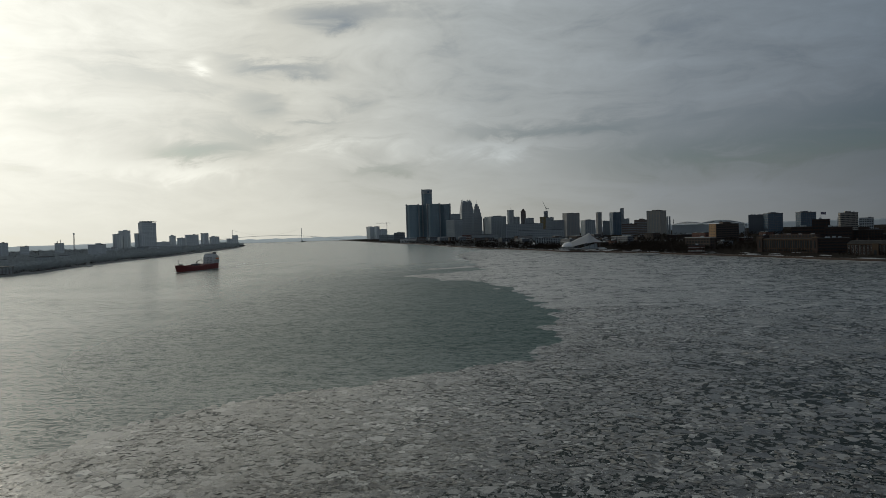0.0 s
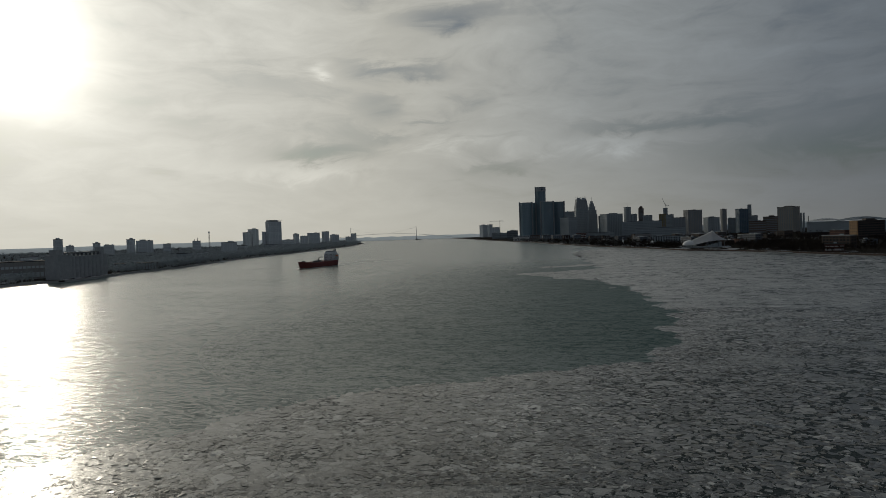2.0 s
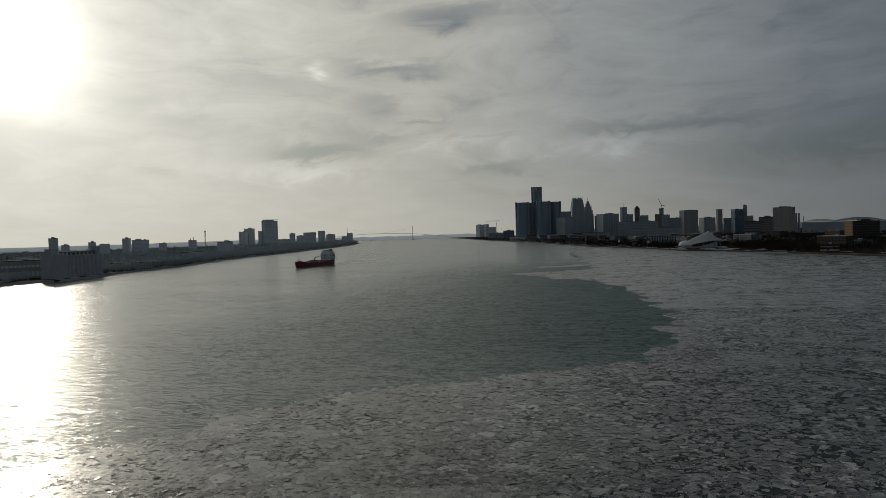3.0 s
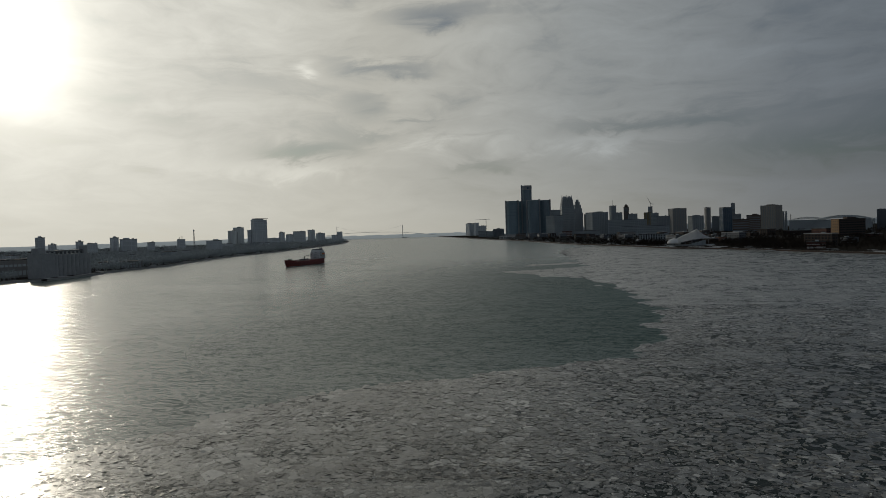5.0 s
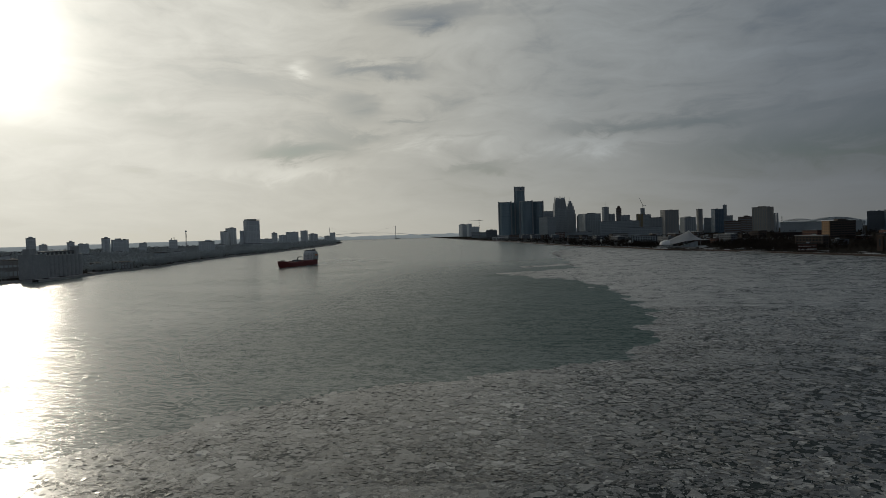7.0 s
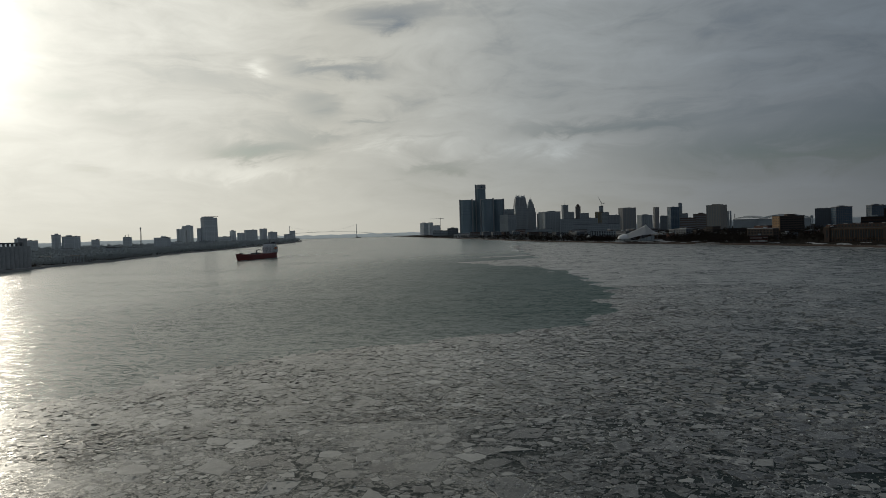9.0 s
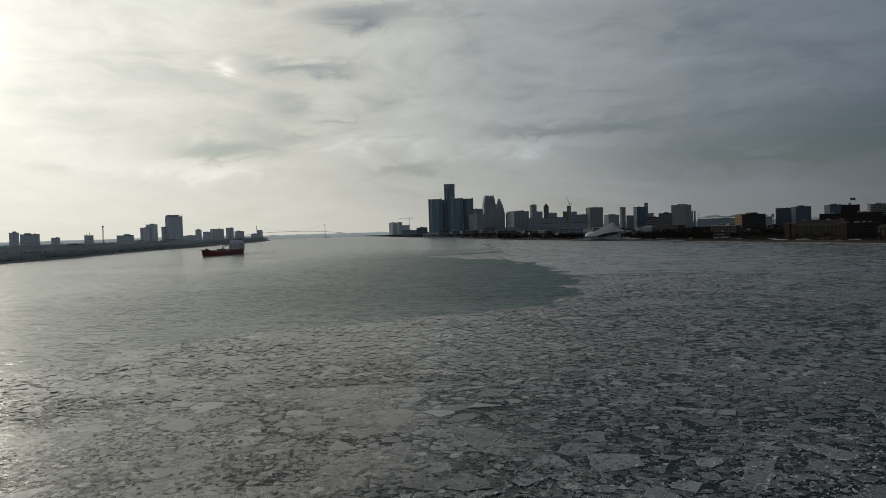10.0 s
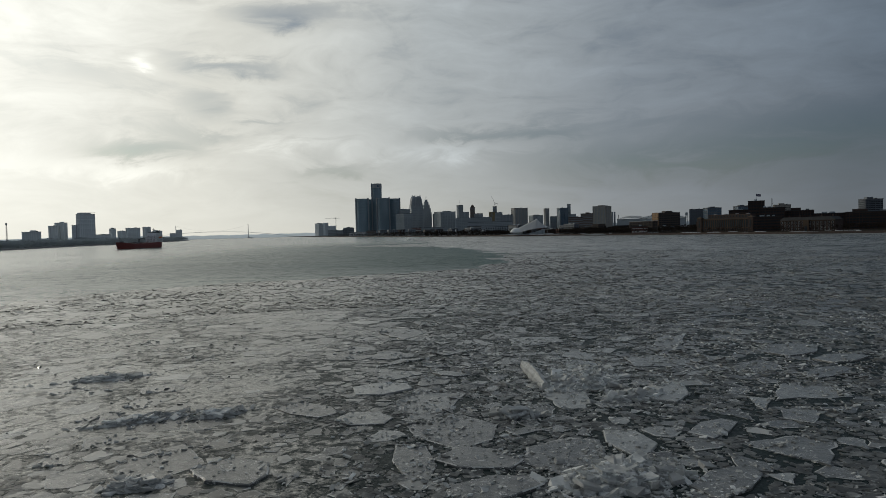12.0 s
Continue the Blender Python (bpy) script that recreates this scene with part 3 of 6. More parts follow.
def ribbon(name, points, off0, off1, z0, z1, m, label, category, wobble=0.0, step=12.0, seed=1):
    """A low strip beside a shoreline, from off0 to off1 metres to its side."""
    rng = random.Random(seed)
    bm = bmesh.new()
    last = None
    for x, y, a in along(points, step):
        nx, ny = -math.sin(a), math.cos(a)
        o0, o1 = off0 + rng.uniform(-1, 1) * wobble, off1 + rng.uniform(-1, 1) * wobble * 0.3
        ring = [bm.verts.new((x + nx * o, y + ny * o, z)) for o, z in ((o0, z0), (o0, z1 + rng.uniform(-0.1, 0.1) * wobble), (o1, z1), (o1, z0))]
        if last:
            for i in range(4):
                bm.faces.new((last[i], last[(i + 1) % 4], ring[(i + 1) % 4], ring[i]))
        last = ring
    bmesh.ops.recalc_face_normals(bm, faces=bm.faces)
    me = bpy.data.meshes.new(name)
    bm.to_mesh(me)
    bm.free()
    me.materials.append(m)
    return tagged(new(name, me), label, category, kind="structure")


ribbon("trim_city_seawall", US_SHORE[3:], -0.4, 1.2, -1.0, LAND + 0.3, PILING, "dark rusted sheet-pile seawall along the city bank", "seawall")
ribbon("trim_far_seawall", CA_SHORE[2:], -1.2, 0.4, -1.0, LAND + 0.3, CONC_L, "grey stone edge of the far bank", "seawall")
ribbon("shore_ice_city", US_SHORE[3:], 0.9, 7.5, -0.3, 0.25, SNOW, "rough white ice frozen along the seawall", "shore ice", 2.5, 5.0)
ribbon("shore_ice_far", CA_SHORE[2:], -2.6, -0.9, -0.3, 0.35, SNOW, "white ice frozen along the far bank", "shore ice", 1.5, 6.0, 2)
ribbon("pavement_riverwalk", US_SHORE[3:], -6.0, -3.5, LAND - 0.5, LAND + 0.06, SNOW, "snow-dusted riverside walk", "pavement", 0.8, 14.0, 3)

# ---- ice on the river ----
EDGE = [(-420, 20), (-200, 75), (-130, 118), (-99, 147), (-88, 172), (-66, 197), (-36, 214), (0, 233), (30, 250), (44, 290), (42, 325), (58, 388), (53, 471), (43, 552), (22, 620), (-14, 656),
        (-55, 728), (-30, 745), (40, 790), (24, 850), (-34, 822), (-30, 845), (30, 900), (21, 1018), (4, 1290), (52, 1500)]
ICE_AREA = EDGE + [(112, 1496), (155, 1385), (203, 1253), (307, 1075), (376, 920), (422, 793), (488, 666), (575, 520), (700, 250), (700, -60), (-420, -60)]


def inside(x, y, poly):
    c = False
    j = len(poly) - 1
    for i in range(len(poly)):
        xi, yi = poly[i]
        xj, yj = poly[j]
        if (yi > y) != (yj > y) and x < (xj - xi) * (y - yi) / (yj - yi) + xi:
            c = not c
        j = i
    return c


def in_ice(x, y, ragged):
    wx = noise.noise((x * 0.05, y * 0.05, 3.0)) * ragged + noise.noise((x * 0.25, y * 0.25, 5.0)) * ragged * 0.4
    wy = noise.noise((x * 0.05, y * 0.05, 9.0)) * ragged + noise.noise((x * 0.25, y * 0.25, 13.0)) * ragged * 0.4
    return inside(x + wx, y + wy, ICE_AREA)


def slush_sheet():
    loop = ICE_AREA + ICE_AREA[:1]
    pts = []
    for x, y, a in along(loop, 2.5):
        if y > 15:
            wx = noise.noise((x * 0.05, y * 0.05, 3.0)) * 7 + noise.noise((x * 0.3, y * 0.3, 5.0)) * 3.5
            wy = noise.noise((x * 0.05, y * 0.05, 9.0)) * 7 + noise.noise((x * 0.3, y * 0.3, 13.0)) * 3.5
            x, y = x - wx, y - wy - 1.0
        pts.append((x, y))
    bm = bmesh.new()
    f = bm.faces.new([bm.verts.new((x, y, 0.012)) for x, y in pts])
    f.normal_update()
    if f.normal.z < 0:
        f.normal_flip()
    bmesh.ops.triangulate(bm, faces=[f], ngon_method="EAR_CLIP")
    me = bpy.data.meshes.new("slush")
    bm.to_mesh(me)
    bm.free()
    me.materials.append(SLUSH)
    tagged(new("slush", me), "dark water and grey slush between the floes", "slush", kind="stuff")


def cells(cell, keep, sizes, accept, seed):
    """Uneven cells round scattered sites of unequal weight: large floes among small ones. sizes: small radius, large radius, share of large."""
    rng = random.Random(seed)
    grid = {}
    x0, x1, y0, y1 = accept(None)
    small, large, share = sizes
    for i in range(int((x1 - x0) / cell) + 1):
        for j in range(int((y1 - y0) / cell) + 1):
            x, y = x0 + (i + rng.random()) * cell, y0 + (j + rng.random()) * cell
            r, w, g = rng.random(), rng.random(), rng.random()
            coarse = noise.noise((x * 0.025 + seed, y * 0.025, 1.0))
            if r < keep - coarse * 0.2:
                rad = large * (0.4 + 0.6 * w * w) if g < share * (1 + 1.6 * coarse) else small * (0.5 + w)
                grid[i, j] = (x, y, rad * rad, rad)
    res = []
    for (i, j), (x, y, wt, rad) in grid.items():
        if not accept((x, y)):
            continue
        near = []
        span = int((rad + large) / cell) + 1
        for a in range(i - span, i + span + 1):
            for b in range(j - span, j + span + 1):
                if (a, b) != (i, j) and (a, b) in grid:
                    u, v, wo, _ = grid[a, b]
                    u, v = u - x, v - y
                    d2 = u * u + v * v
                    if a - i > 3 or i - a > 3 or b - j > 3 or j - b > 3:
                        if wo < small * small * 2.5 and rad < small * 1.6:
                            continue
                    near.append((((d2 + wt - wo) / 2) / math.sqrt(d2), u, v, (d2 + wt - wo) / 2))
        near.sort()
        lim = rad * 1.7 + cell
        poly = [(-lim, -lim), (lim, -lim), (lim, lim), (-lim, lim)]
        far = lim * 1.4142
        for reach, u, v, cut in near:
            if reach > far:
                break
            out = []
            n = len(poly)
            for q in range(n):
                ax, ay = poly[q]
                bx, by = poly[(q + 1) % n]
                da, db = ax * u + ay * v - cut, bx * u + by * v - cut
                if da <= 0:
                    out.append((ax, ay))
                if (da < 0 < db) or (db < 0 < da):
                    f = da / (da - db)
                    out.append((ax + f * (bx - ax), ay + f * (by - ay)))
            poly = out
            if len(poly) < 3:
                break
            far = max(math.hypot(*p) for p in poly)
        if len(poly) >= 3:
            cx, cy = sum(p[0] for p in poly) / len(poly), sum(p[1] for p in poly) / len(poly)
            area = abs(sum(poly[q][0] * poly[q - 1][1] - poly[q - 1][0] * poly[q][1] for q in range(len(poly)))) / 2
            if area > 0.06 * small * small:
                res.append((x + cx, y + cy, [(a - cx, b - cy) for a, b in poly], math.sqrt(area)))
    return res


def floe(x, y, poly, rng, gap, thick, ragged=0.12, lean=0.012, fine=True):
    """Vertices and faces of one slab with broken edges, a worn rim and a slight tilt."""
    n = len(poly)
    rim = []
    for q in range(n):
        ax, ay = poly[q]
        bx, by = poly[(q + 1) % n]
        ln = math.hypot(bx - ax, by - ay)
        rim.append((ax, ay))
        cuts = 1 if ln < 1.2 else (2 if ln < 2.6 else 4)
        if fine and ln > gap * 3:
            for c in range(cuts):
                f = (c + rng.uniform(0.65, 1.35)) / (cuts + 1)
                j = rng.gauss(0, 0.5) * ragged * ln / cuts ** 0.6
                rim.append((ax + f * (bx - ax) - (by - ay) / ln * j, ay + f * (by - ay) + (bx - ax) / ln * j))
    size = math.sqrt(sum(a * a + b * b for a, b in rim) / len(rim))
    k = max(0.35, 1 - gap / max(size, 0.01)) * rng.uniform(0.86, 1.0)
    rim = [(a * k, b * k) for a, b in rim]
    tx, ty = rng.gauss(0, lean), rng.gauss(0, lean)
    up = thick * rng.uniform(0.5, 1.5)
    m = len(rim)
    verts, faces = [], []
    if not fine:
        for k2, z in ((1.02, -0.15), (1.0, up)):
            verts.extend((x + a * k2, y + b * k2, max(z + (a * tx + b * ty if z > 0 else 0), -0.1)) for a, b in rim)
        return verts, [(q, (q + 1) % m, m + (q + 1) % m, m + q) for q in range(m)] + [tuple(range(m, 2 * m))]
    ins = 1 - min(0.22, rng.uniform(0.08, 0.2) / max(size, 0.2))
    for s, z in ((1.02, -0.15), (1.0, up * 0.75), (ins, up)):
        for a, b in rim:
            verts.append((x + a * s, y + b * s, max(z + (a * tx + b * ty if z > 0 else 0), -0.2 if z < 0 else -0.1 if lean > 0.1 else 0.02)))
    for lvl in (0, m):
        for q in range(m):
            r = (q + 1) % m
            kind = Rim if lvl and noise.noise((x + rim[q][0] * 0.6, y + rim[q][1] * 0.6, 17.0)) > 0.02 else tuple
            faces.append(kind((lvl + q, lvl + r, lvl + m + r, lvl + m + q)))
    verts.append((x, y, max(up, 0.03)))
    for q in range(m):
        faces.append((2 * m + q, 2 * m + (q + 1) % m, 3 * m))
    return verts, faces


class Rim(tuple):
    """A face of a floe's frosted rim."""


def mesh_of(name, verts, faces, m, edge=None):
    me = bpy.data.meshes.new(name)
    me.from_pydata(verts, [], [tuple(f) for f in faces])
    me.materials.append(m)
    if edge:
        me.materials.append(edge)
        me.polygons.foreach_set("material_index", [int(isinstance(f, Rim)) for f in faces])
    return me


def join(store, verts, faces):
    base = len(store[0])
    store[0].extend(verts)
    store[1].extend(type(f)(i + base for i in f) for f in faces)


def bearing(x, y):
    return math.degrees(math.atan2(x, y + 6))


CRUMBS = ([], [])


def open_side(x):
    """0 in the frozen slush, 1 among the loose plates."""
    return min(max((x + 16) / 18, 0.0), 1.0)


# large plates: place, half length, half width, turn
BIG_PLATES = [(2.5, 45.5, 4.3, 3.3, -56), (3.7, 39.3, 3.0, 2.2, -25), (-0.3, 39.3, 3.8, 1.4, -81), (4.0, 34.2, 3.3, 1.9, 22), (-11.2, 38.7, 2.9, 2.2, -31), (-4.1, 49.5, 2.4, 2.0, -17),
              (-8.7, 52.7, 3.3, 2.1, -38), (-3.2, 59.0, 3.2, 2.5, 18), (21.6, 53.5, 4.4, 1.7, 66), (20.6, 43.1, 2.9, 1.3, 49), (14.0, 41.1, 3.1, 1.8, -83), (17.0, 33.6, 3.1, 1.6, 41),
              (28.4, 45.6, 2.4, 1.5, 60), (41.8, 70.4, 5.0, 3.2, 42), (43.9, 64.7, 3.8, 2.1, 29), (26.2, 66.9, 4.9, 3.8, 9), (39.0, 58.9, 4.4, 1.6, 35), (3.7, 64.5, 2.2, 1.5, -41), (31.5, 78.3, 5.4, 2.0, 63)]


def make_ice():
    slush_sheet()
    rng = random.Random(11)

    def near(p):
        if p is None:
            return (-110, 110, 14, 142)
        x, y = p
        r = math.hypot(x, y)
        return 16 < r < 138 and abs(bearing(x, y)) < 44 and in_ice(x, y, 6)

    def middle(p):
        if p is None:
            return (-300, 330, 60, 430)
        x, y = p
        r = math.hypot(x, y)
        return 135 <= r < 420 and abs(bearing(x, y)) < 46 and in_ice(x, y, 9)

    def distant(p):
        if p is None:
            return (-330, 560, 200, 860)
        x, y = p
        r = math.hypot(x, y)
        return 415 <= r < 800 and abs(bearing(x, y)) < 48 and in_ice(x, y, 16)

    def farthest(p):
        if p is None:
            return (-60, 640, 380, 1650)
        x, y = p
        return math.hypot(x, y) >= 795 and abs(bearing(x, y)) < 48 and in_ice(x, y, 16)

    def plate(x, y, r):
        """An angular broken plate, longer than wide."""
        n = rng.choice((3, 4, 4, 5, 5, 6))
        turn, long = rng.uniform(0, 6.28), rng.uniform(1.0, 1.55)
        ca, sa = math.cos(turn), math.sin(turn)
        pts = []
        for q in range(n):
            a = 2 * math.pi * (q + rng.uniform(-0.33, 0.33)) / n
            d = r * rng.uniform(0.75, 1.2)
            u, v = d * math.cos(a) * long, d * math.sin(a)
            pts.append((ca * u - sa * v, sa * u + ca * v))
        return pts

    def plates(count, small, large, accept, patchy, seed):
        """Large plates scattered without much overlap, thicker in some stretches than in others."""
        x0, x1, y0, y1 = accept(None)
        grid, res, tries = {}, [], 0
        pad = large * 2

        def put(x, y, r):
            ci, cj = int(x // pad), int(y // pad)
            for a in (-1, 0, 1):
                for b in (-1, 0, 1):
                    for u, v, q in grid.get((ci + a, cj + b), ()):
                        if math.hypot(u - x, v - y) < (q + r) * 0.86:
                            return False
            grid.setdefault((ci, cj), []).append((x, y, r))
            res.append((x, y, r))
            return True

        if seed == 1:
            for x, y, hl, hw, yaw in BIG_PLATES:
                grid.setdefault((int(x // pad), int(y // pad)), []).append((x, y, 0.5 * (hl + hw)))
                res.append((x, y, 0.5 * (hl + hw)))
        while len(res) < count and tries < count * 40:
            tries += 1
            x, y = rng.uniform(x0, x1), rng.uniform(y0, y1)
            if noise.noise((x * patchy, y * patchy, 60.0 + seed)) + 0.25 < rng.random() * 0.8 or not accept((x, y)):
                continue
            put(x, y, small + (large - small) * rng.random() ** (1.7 if seed == 1 else 1.8))
        return res, grid, pad

    def covered(grid, pad, x, y):
        ci, cj = int(x // pad), int(y // pad)
        return any(math.hypot(u - x, v - y) < q * 0.9 for a in (-1, 0, 1) for b in (-1, 0, 1) for u, v, q in grid.get((ci + a, cj + b), ()))

    single = 0
    field, pale = ([], []), ([], [])
    big, grid, pad = plates(760, 0.9, 3.8, near, 0.03, 1)
    for n, (x, y, r) in enumerate(big):
        poly = plate(x, y, r)
        if n < len(BIG_PLATES):
            hl, hw, yaw = BIG_PLATES[n][2:]
            ca, sa = math.cos(radians(yaw)), math.sin(radians(yaw))
            poly = []
            for u, w in ((-1, -0.55), (-0.1, -1), (0.95, -0.75), (1, 0.2), (0.35, 1), (-0.75, 0.9)):
                u, w = hl * u * rng.uniform(0.85, 1.05), hw * w * rng.uniform(0.85, 1.05)
                poly.append((ca * u - sa * w, sa * u + ca * w))
            v, f = floe(x, y, poly, rng, 0.02, 0.13, 0.04)
        else:
            v, f = floe(x, y, poly, rng, 0.05, 0.022 + (0.02 + 0.014 * r) * open_side(x), 0.10, 0.004 + 0.006 * open_side(x))
        # crumbs frozen to the plate, thickest along one edge
        if y < 95 and rng.random() < 0.25 + 0.75 * open_side(x):
            e = rng.randrange(len(poly))
            (ax, ay), (bx, by) = poly[e], poly[(e + 1) % len(poly)]
            for q in range(int(4 + 6 * r * r) if r > 1.2 else 4):
                if rng.random() < 0.55:
                    g, t = rng.random(), abs(rng.gauss(0, 0.16))
                    px, py = (ax + g * (bx - ax)) * (0.96 - t), (ay + g * (by - ay)) * (0.96 - t)
                else:
                    c, g = rng.choice(poly), rng.random() ** 0.5 * 0.92
                    d = rng.choice(poly)
                    h2 = rng.random()
                    px, py = (c[0] * h2 + d[0] * (1 - h2)) * g, (c[1] * h2 + d[1] * (1 - h2)) * g
                join(CRUMBS, *lump(x + px, y + py, v[-1][2] + 0.02, rng.uniform(0.03, 0.10) + 0.18 * rng.random() ** 5, rng))
        if single < 220 and y < 85 and abs(x) < 48:
            ob = new("ice_floe", mesh_of("ice_floe", [(a - x, b - y, c) for a, b, c in v], f, ICE_ONE, RIM))
            ob.location = (x, y, 0)
            tagged(ob, "large flat angular grey ice plate in dark slush" if r > 2 else "small angular grey ice plate in slush", "ice floe", "floes of the river ice")
            single += 1
        else:
            join(pale if rng.random() < 0.18 + 0.35 * (1 - open_side(x)) else field, v, f)
    for x, y, poly, size in cells(1.05, 0.66, (0.45, 0.8, 0.4), near, 21):
        bare = noise.noise((x * 0.04, y * 0.04, 40.0)) + (0.010 * x if x > 0 and y < 75 else 0.002 * x)
        if covered(grid, pad, x, y) or rng.random() < 0.50 + 0.7 * bare:
            continue
        join(pale if rng.random() < 0.3 * (1 - open_side(x)) else field, *floe(x, y, poly, rng, 0.10 + 0.12 * rng.random(), 0.02 + 0.02 * open_side(x)))
    # flat angular chips jostling between the plates
    chips = ([], [])
    for count, r0, r1, least, most in ((15000, 24, 80, 0.09, 0.5), (12000, 80, 140, 0.16, 0.75)):
        made = 0
        while made < count:
            r, b = r0 + (r1 - r0) * rng.random() ** 0.75, radians(rng.uniform(-43, 43))
            x, y = r * math.sin(b), r * math.cos(b) - 4
            dense = 0.62 + 0.9 * noise.noise((x * 0.07, y * 0.07, 81.0)) + 0.5 * noise.noise((x * 0.3, y * 0.3, 82.0)) - 0.4 * (1 - open_side(x))
            if dense < rng.random() or covered(grid, pad, x, y) or not in_ice(x, y, 6):
                continue
            s = least + (most - least) * rng.random() ** 2.6
            join(chips, *floe(x, y, plate(x, y, s), rng, 0.0, 0.016 + (0.012 + 0.045 * s) * open_side(x), lean=0.015 + 0.045 * open_side(x), fine=False))
            made += 1
    tagged(new("ice_chips", mesh_of("ice_chips", *chips, CHIP)), "flat angular grey ice chips crowded between the plates", "ice chips", kind="stuff")
    made = 0
    while made < 2600:
        x, y = rng.uniform(2, 95), rng.uniform(45, 138)
        ridge = 1 - abs(noise.noise((x * 0.03 + 5, y * 0.05, 71.0))) * 3.0
        if ridge < rng.uniform(0.2, 1.1) or not near((x, y)):
            continue
        join(field, *floe(x, y, plate(x, y, rng.uniform(0.2, 0.8)), rng, 0.03, 0.07, 0.14, 0.11))
        made += 1
    made = 0
    while made < 260:
        x, y = rng.uniform(-75, 4), rng.uniform(34, 135)
        ridge = 1 - abs(noise.noise((x * 0.05 + 9, y * 0.11, 73.0))) * 3.0
        if ridge < rng.uniform(0.3, 1.1) or not near((x, y)):
            continue
        join(field, *floe(x, y, plate(x, y, rng.uniform(0.08, 0.34)), rng, 0.01, 0.07, 0.14, 0.13))
        made += 1
    tagged(new("ice_field_near", mesh_of("ice_field_near", *field, ICE_MANY, RIM)), "close-packed grey ice floes drifting on the river", "ice field", kind="stuff")
    field = ([], [])

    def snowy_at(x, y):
        # Share of paler plates, rising leftwards and beyond 290 m.
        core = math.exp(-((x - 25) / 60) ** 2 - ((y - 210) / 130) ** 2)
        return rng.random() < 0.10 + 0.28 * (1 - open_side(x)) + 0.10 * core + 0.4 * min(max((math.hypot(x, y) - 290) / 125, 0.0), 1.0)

    big, grid, pad = plates(5600, 1.0, 4.2, middle, 0.015, 2)
    for x, y, r in big:
        join(pale if snowy_at(x, y) else field, *floe(x, y, plate(x, y, r), rng, 0.05, 0.018, 0.11, 0.003, fine=math.hypot(x, y) < 260))
    for x, y, poly, size in cells(2.1, 0.72, (0.9, 1.6, 0.4), middle, 22):
        loose = max(0.0, 1 - (math.hypot(x, y) - 135) / 240)
        if covered(grid, pad, x, y) or rng.random() < 0.05 + 0.27 * loose:
            continue
        join(pale if snowy_at(x, y) else field, *floe(x, y, poly, rng, 0.08 + 0.12 * loose, 0.014, lean=0.003, fine=math.hypot(x, y) < 200))
    # tilted slabs along pressure ridges
    made = 0
    while made < 9500:
        x, y = rng.uniform(-90, 200), rng.uniform(100, 420)
        ridge = 1 - abs(noise.noise((x * 0.018 + 5, y * 0.03, 70.0))) * 3.0
        core = math.exp(-((x - 32) / 45) ** 2 - ((y - 230) / 120) ** 2)
        if ridge + 0.9 * core < rng.uniform(0.45, 1.5) or not middle((x, y)):
            continue
        join(pale if rng.random() < 0.3 else field, *floe(x, y, plate(x, y, rng.uniform(0.25, 1.3)), rng, 0.04, 0.04, 0.14, 0.06, fine=False))
        made += 1
    # loose rubble strewn over the packed floes
    rubble = ([], [])
    made = 0
    while made < 16000:
        r, b = 132 + 190 * rng.random() ** 1.3, radians(rng.uniform(-40, 45))
        x, y = r * math.sin(b), r * math.cos(b) - 4
        core = math.exp(-((x - 35) / 55) ** 2)
        dense = 0.35 + 0.45 * core + 0.8 * noise.noise((x * 0.03, y * 0.05, 91.0)) + 0.4 * noise.noise((x * 0.15, y * 0.2, 92.0))
        if dense < rng.random() or not in_ice(x, y, 9):
            continue
        s = 0.18 + 0.75 * rng.random() ** 2.2
        join(pale if rng.random() < 0.12 else rubble, *floe(x, y, plate(x, y, s), rng, 0.0, 0.05, lean=0.07, fine=False))
        made += 1
    tagged(new("ice_rubble", mesh_of("ice_rubble", *rubble, RUBBLE)), "brownish rubble of broken ice strewn over packed floes", "ice rubble", kind="stuff")
    tagged(new("ice_field_middle", mesh_of("ice_field_middle", *field, ICE_MID, RIM)), "packed grey ice floes with a ragged edge on open water", "ice field", kind="stuff")
    field = ([], [])
    for x, y, poly, size in cells(3.8, 0.8, (1.6, 4.2, 0.1), distant, 23):
        if rng.random() < 0.05:
            continue
        # snowy scores the choice of paler ice: up with distance, down rightwards
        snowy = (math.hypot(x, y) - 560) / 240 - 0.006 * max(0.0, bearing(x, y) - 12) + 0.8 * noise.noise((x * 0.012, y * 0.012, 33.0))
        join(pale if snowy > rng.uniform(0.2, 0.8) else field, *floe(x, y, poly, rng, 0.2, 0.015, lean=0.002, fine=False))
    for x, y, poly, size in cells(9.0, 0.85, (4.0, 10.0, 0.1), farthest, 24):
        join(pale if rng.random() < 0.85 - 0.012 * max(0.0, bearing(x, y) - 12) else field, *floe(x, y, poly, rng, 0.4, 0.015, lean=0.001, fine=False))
    made = 0
    while made < 6500:
        x, y = rng.uniform(-40, 480), rng.uniform(380, 1200)
        ridge = 1 - abs(noise.noise((x * 0.012 + 5, y * 0.012, 75.0))) * 2.2
        if ridge < rng.uniform(0.2, 1.1) or not (distant((x, y)) or farthest((x, y))):
            continue
        join(pale, *floe(x, y, plate(x, y, rng.uniform(0.5, 1.9)), rng, 0.04, 0.035, 0.14, 0.025, fine=False))
        made += 1
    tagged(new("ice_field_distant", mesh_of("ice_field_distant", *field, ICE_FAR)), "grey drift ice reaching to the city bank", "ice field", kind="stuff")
    tagged(new("ice_field_snowy", mesh_of("ice_field_snowy", *pale, ICE_PALE, RIM)), "pale drift ice packed before the city bank", "ice field", kind="stuff")


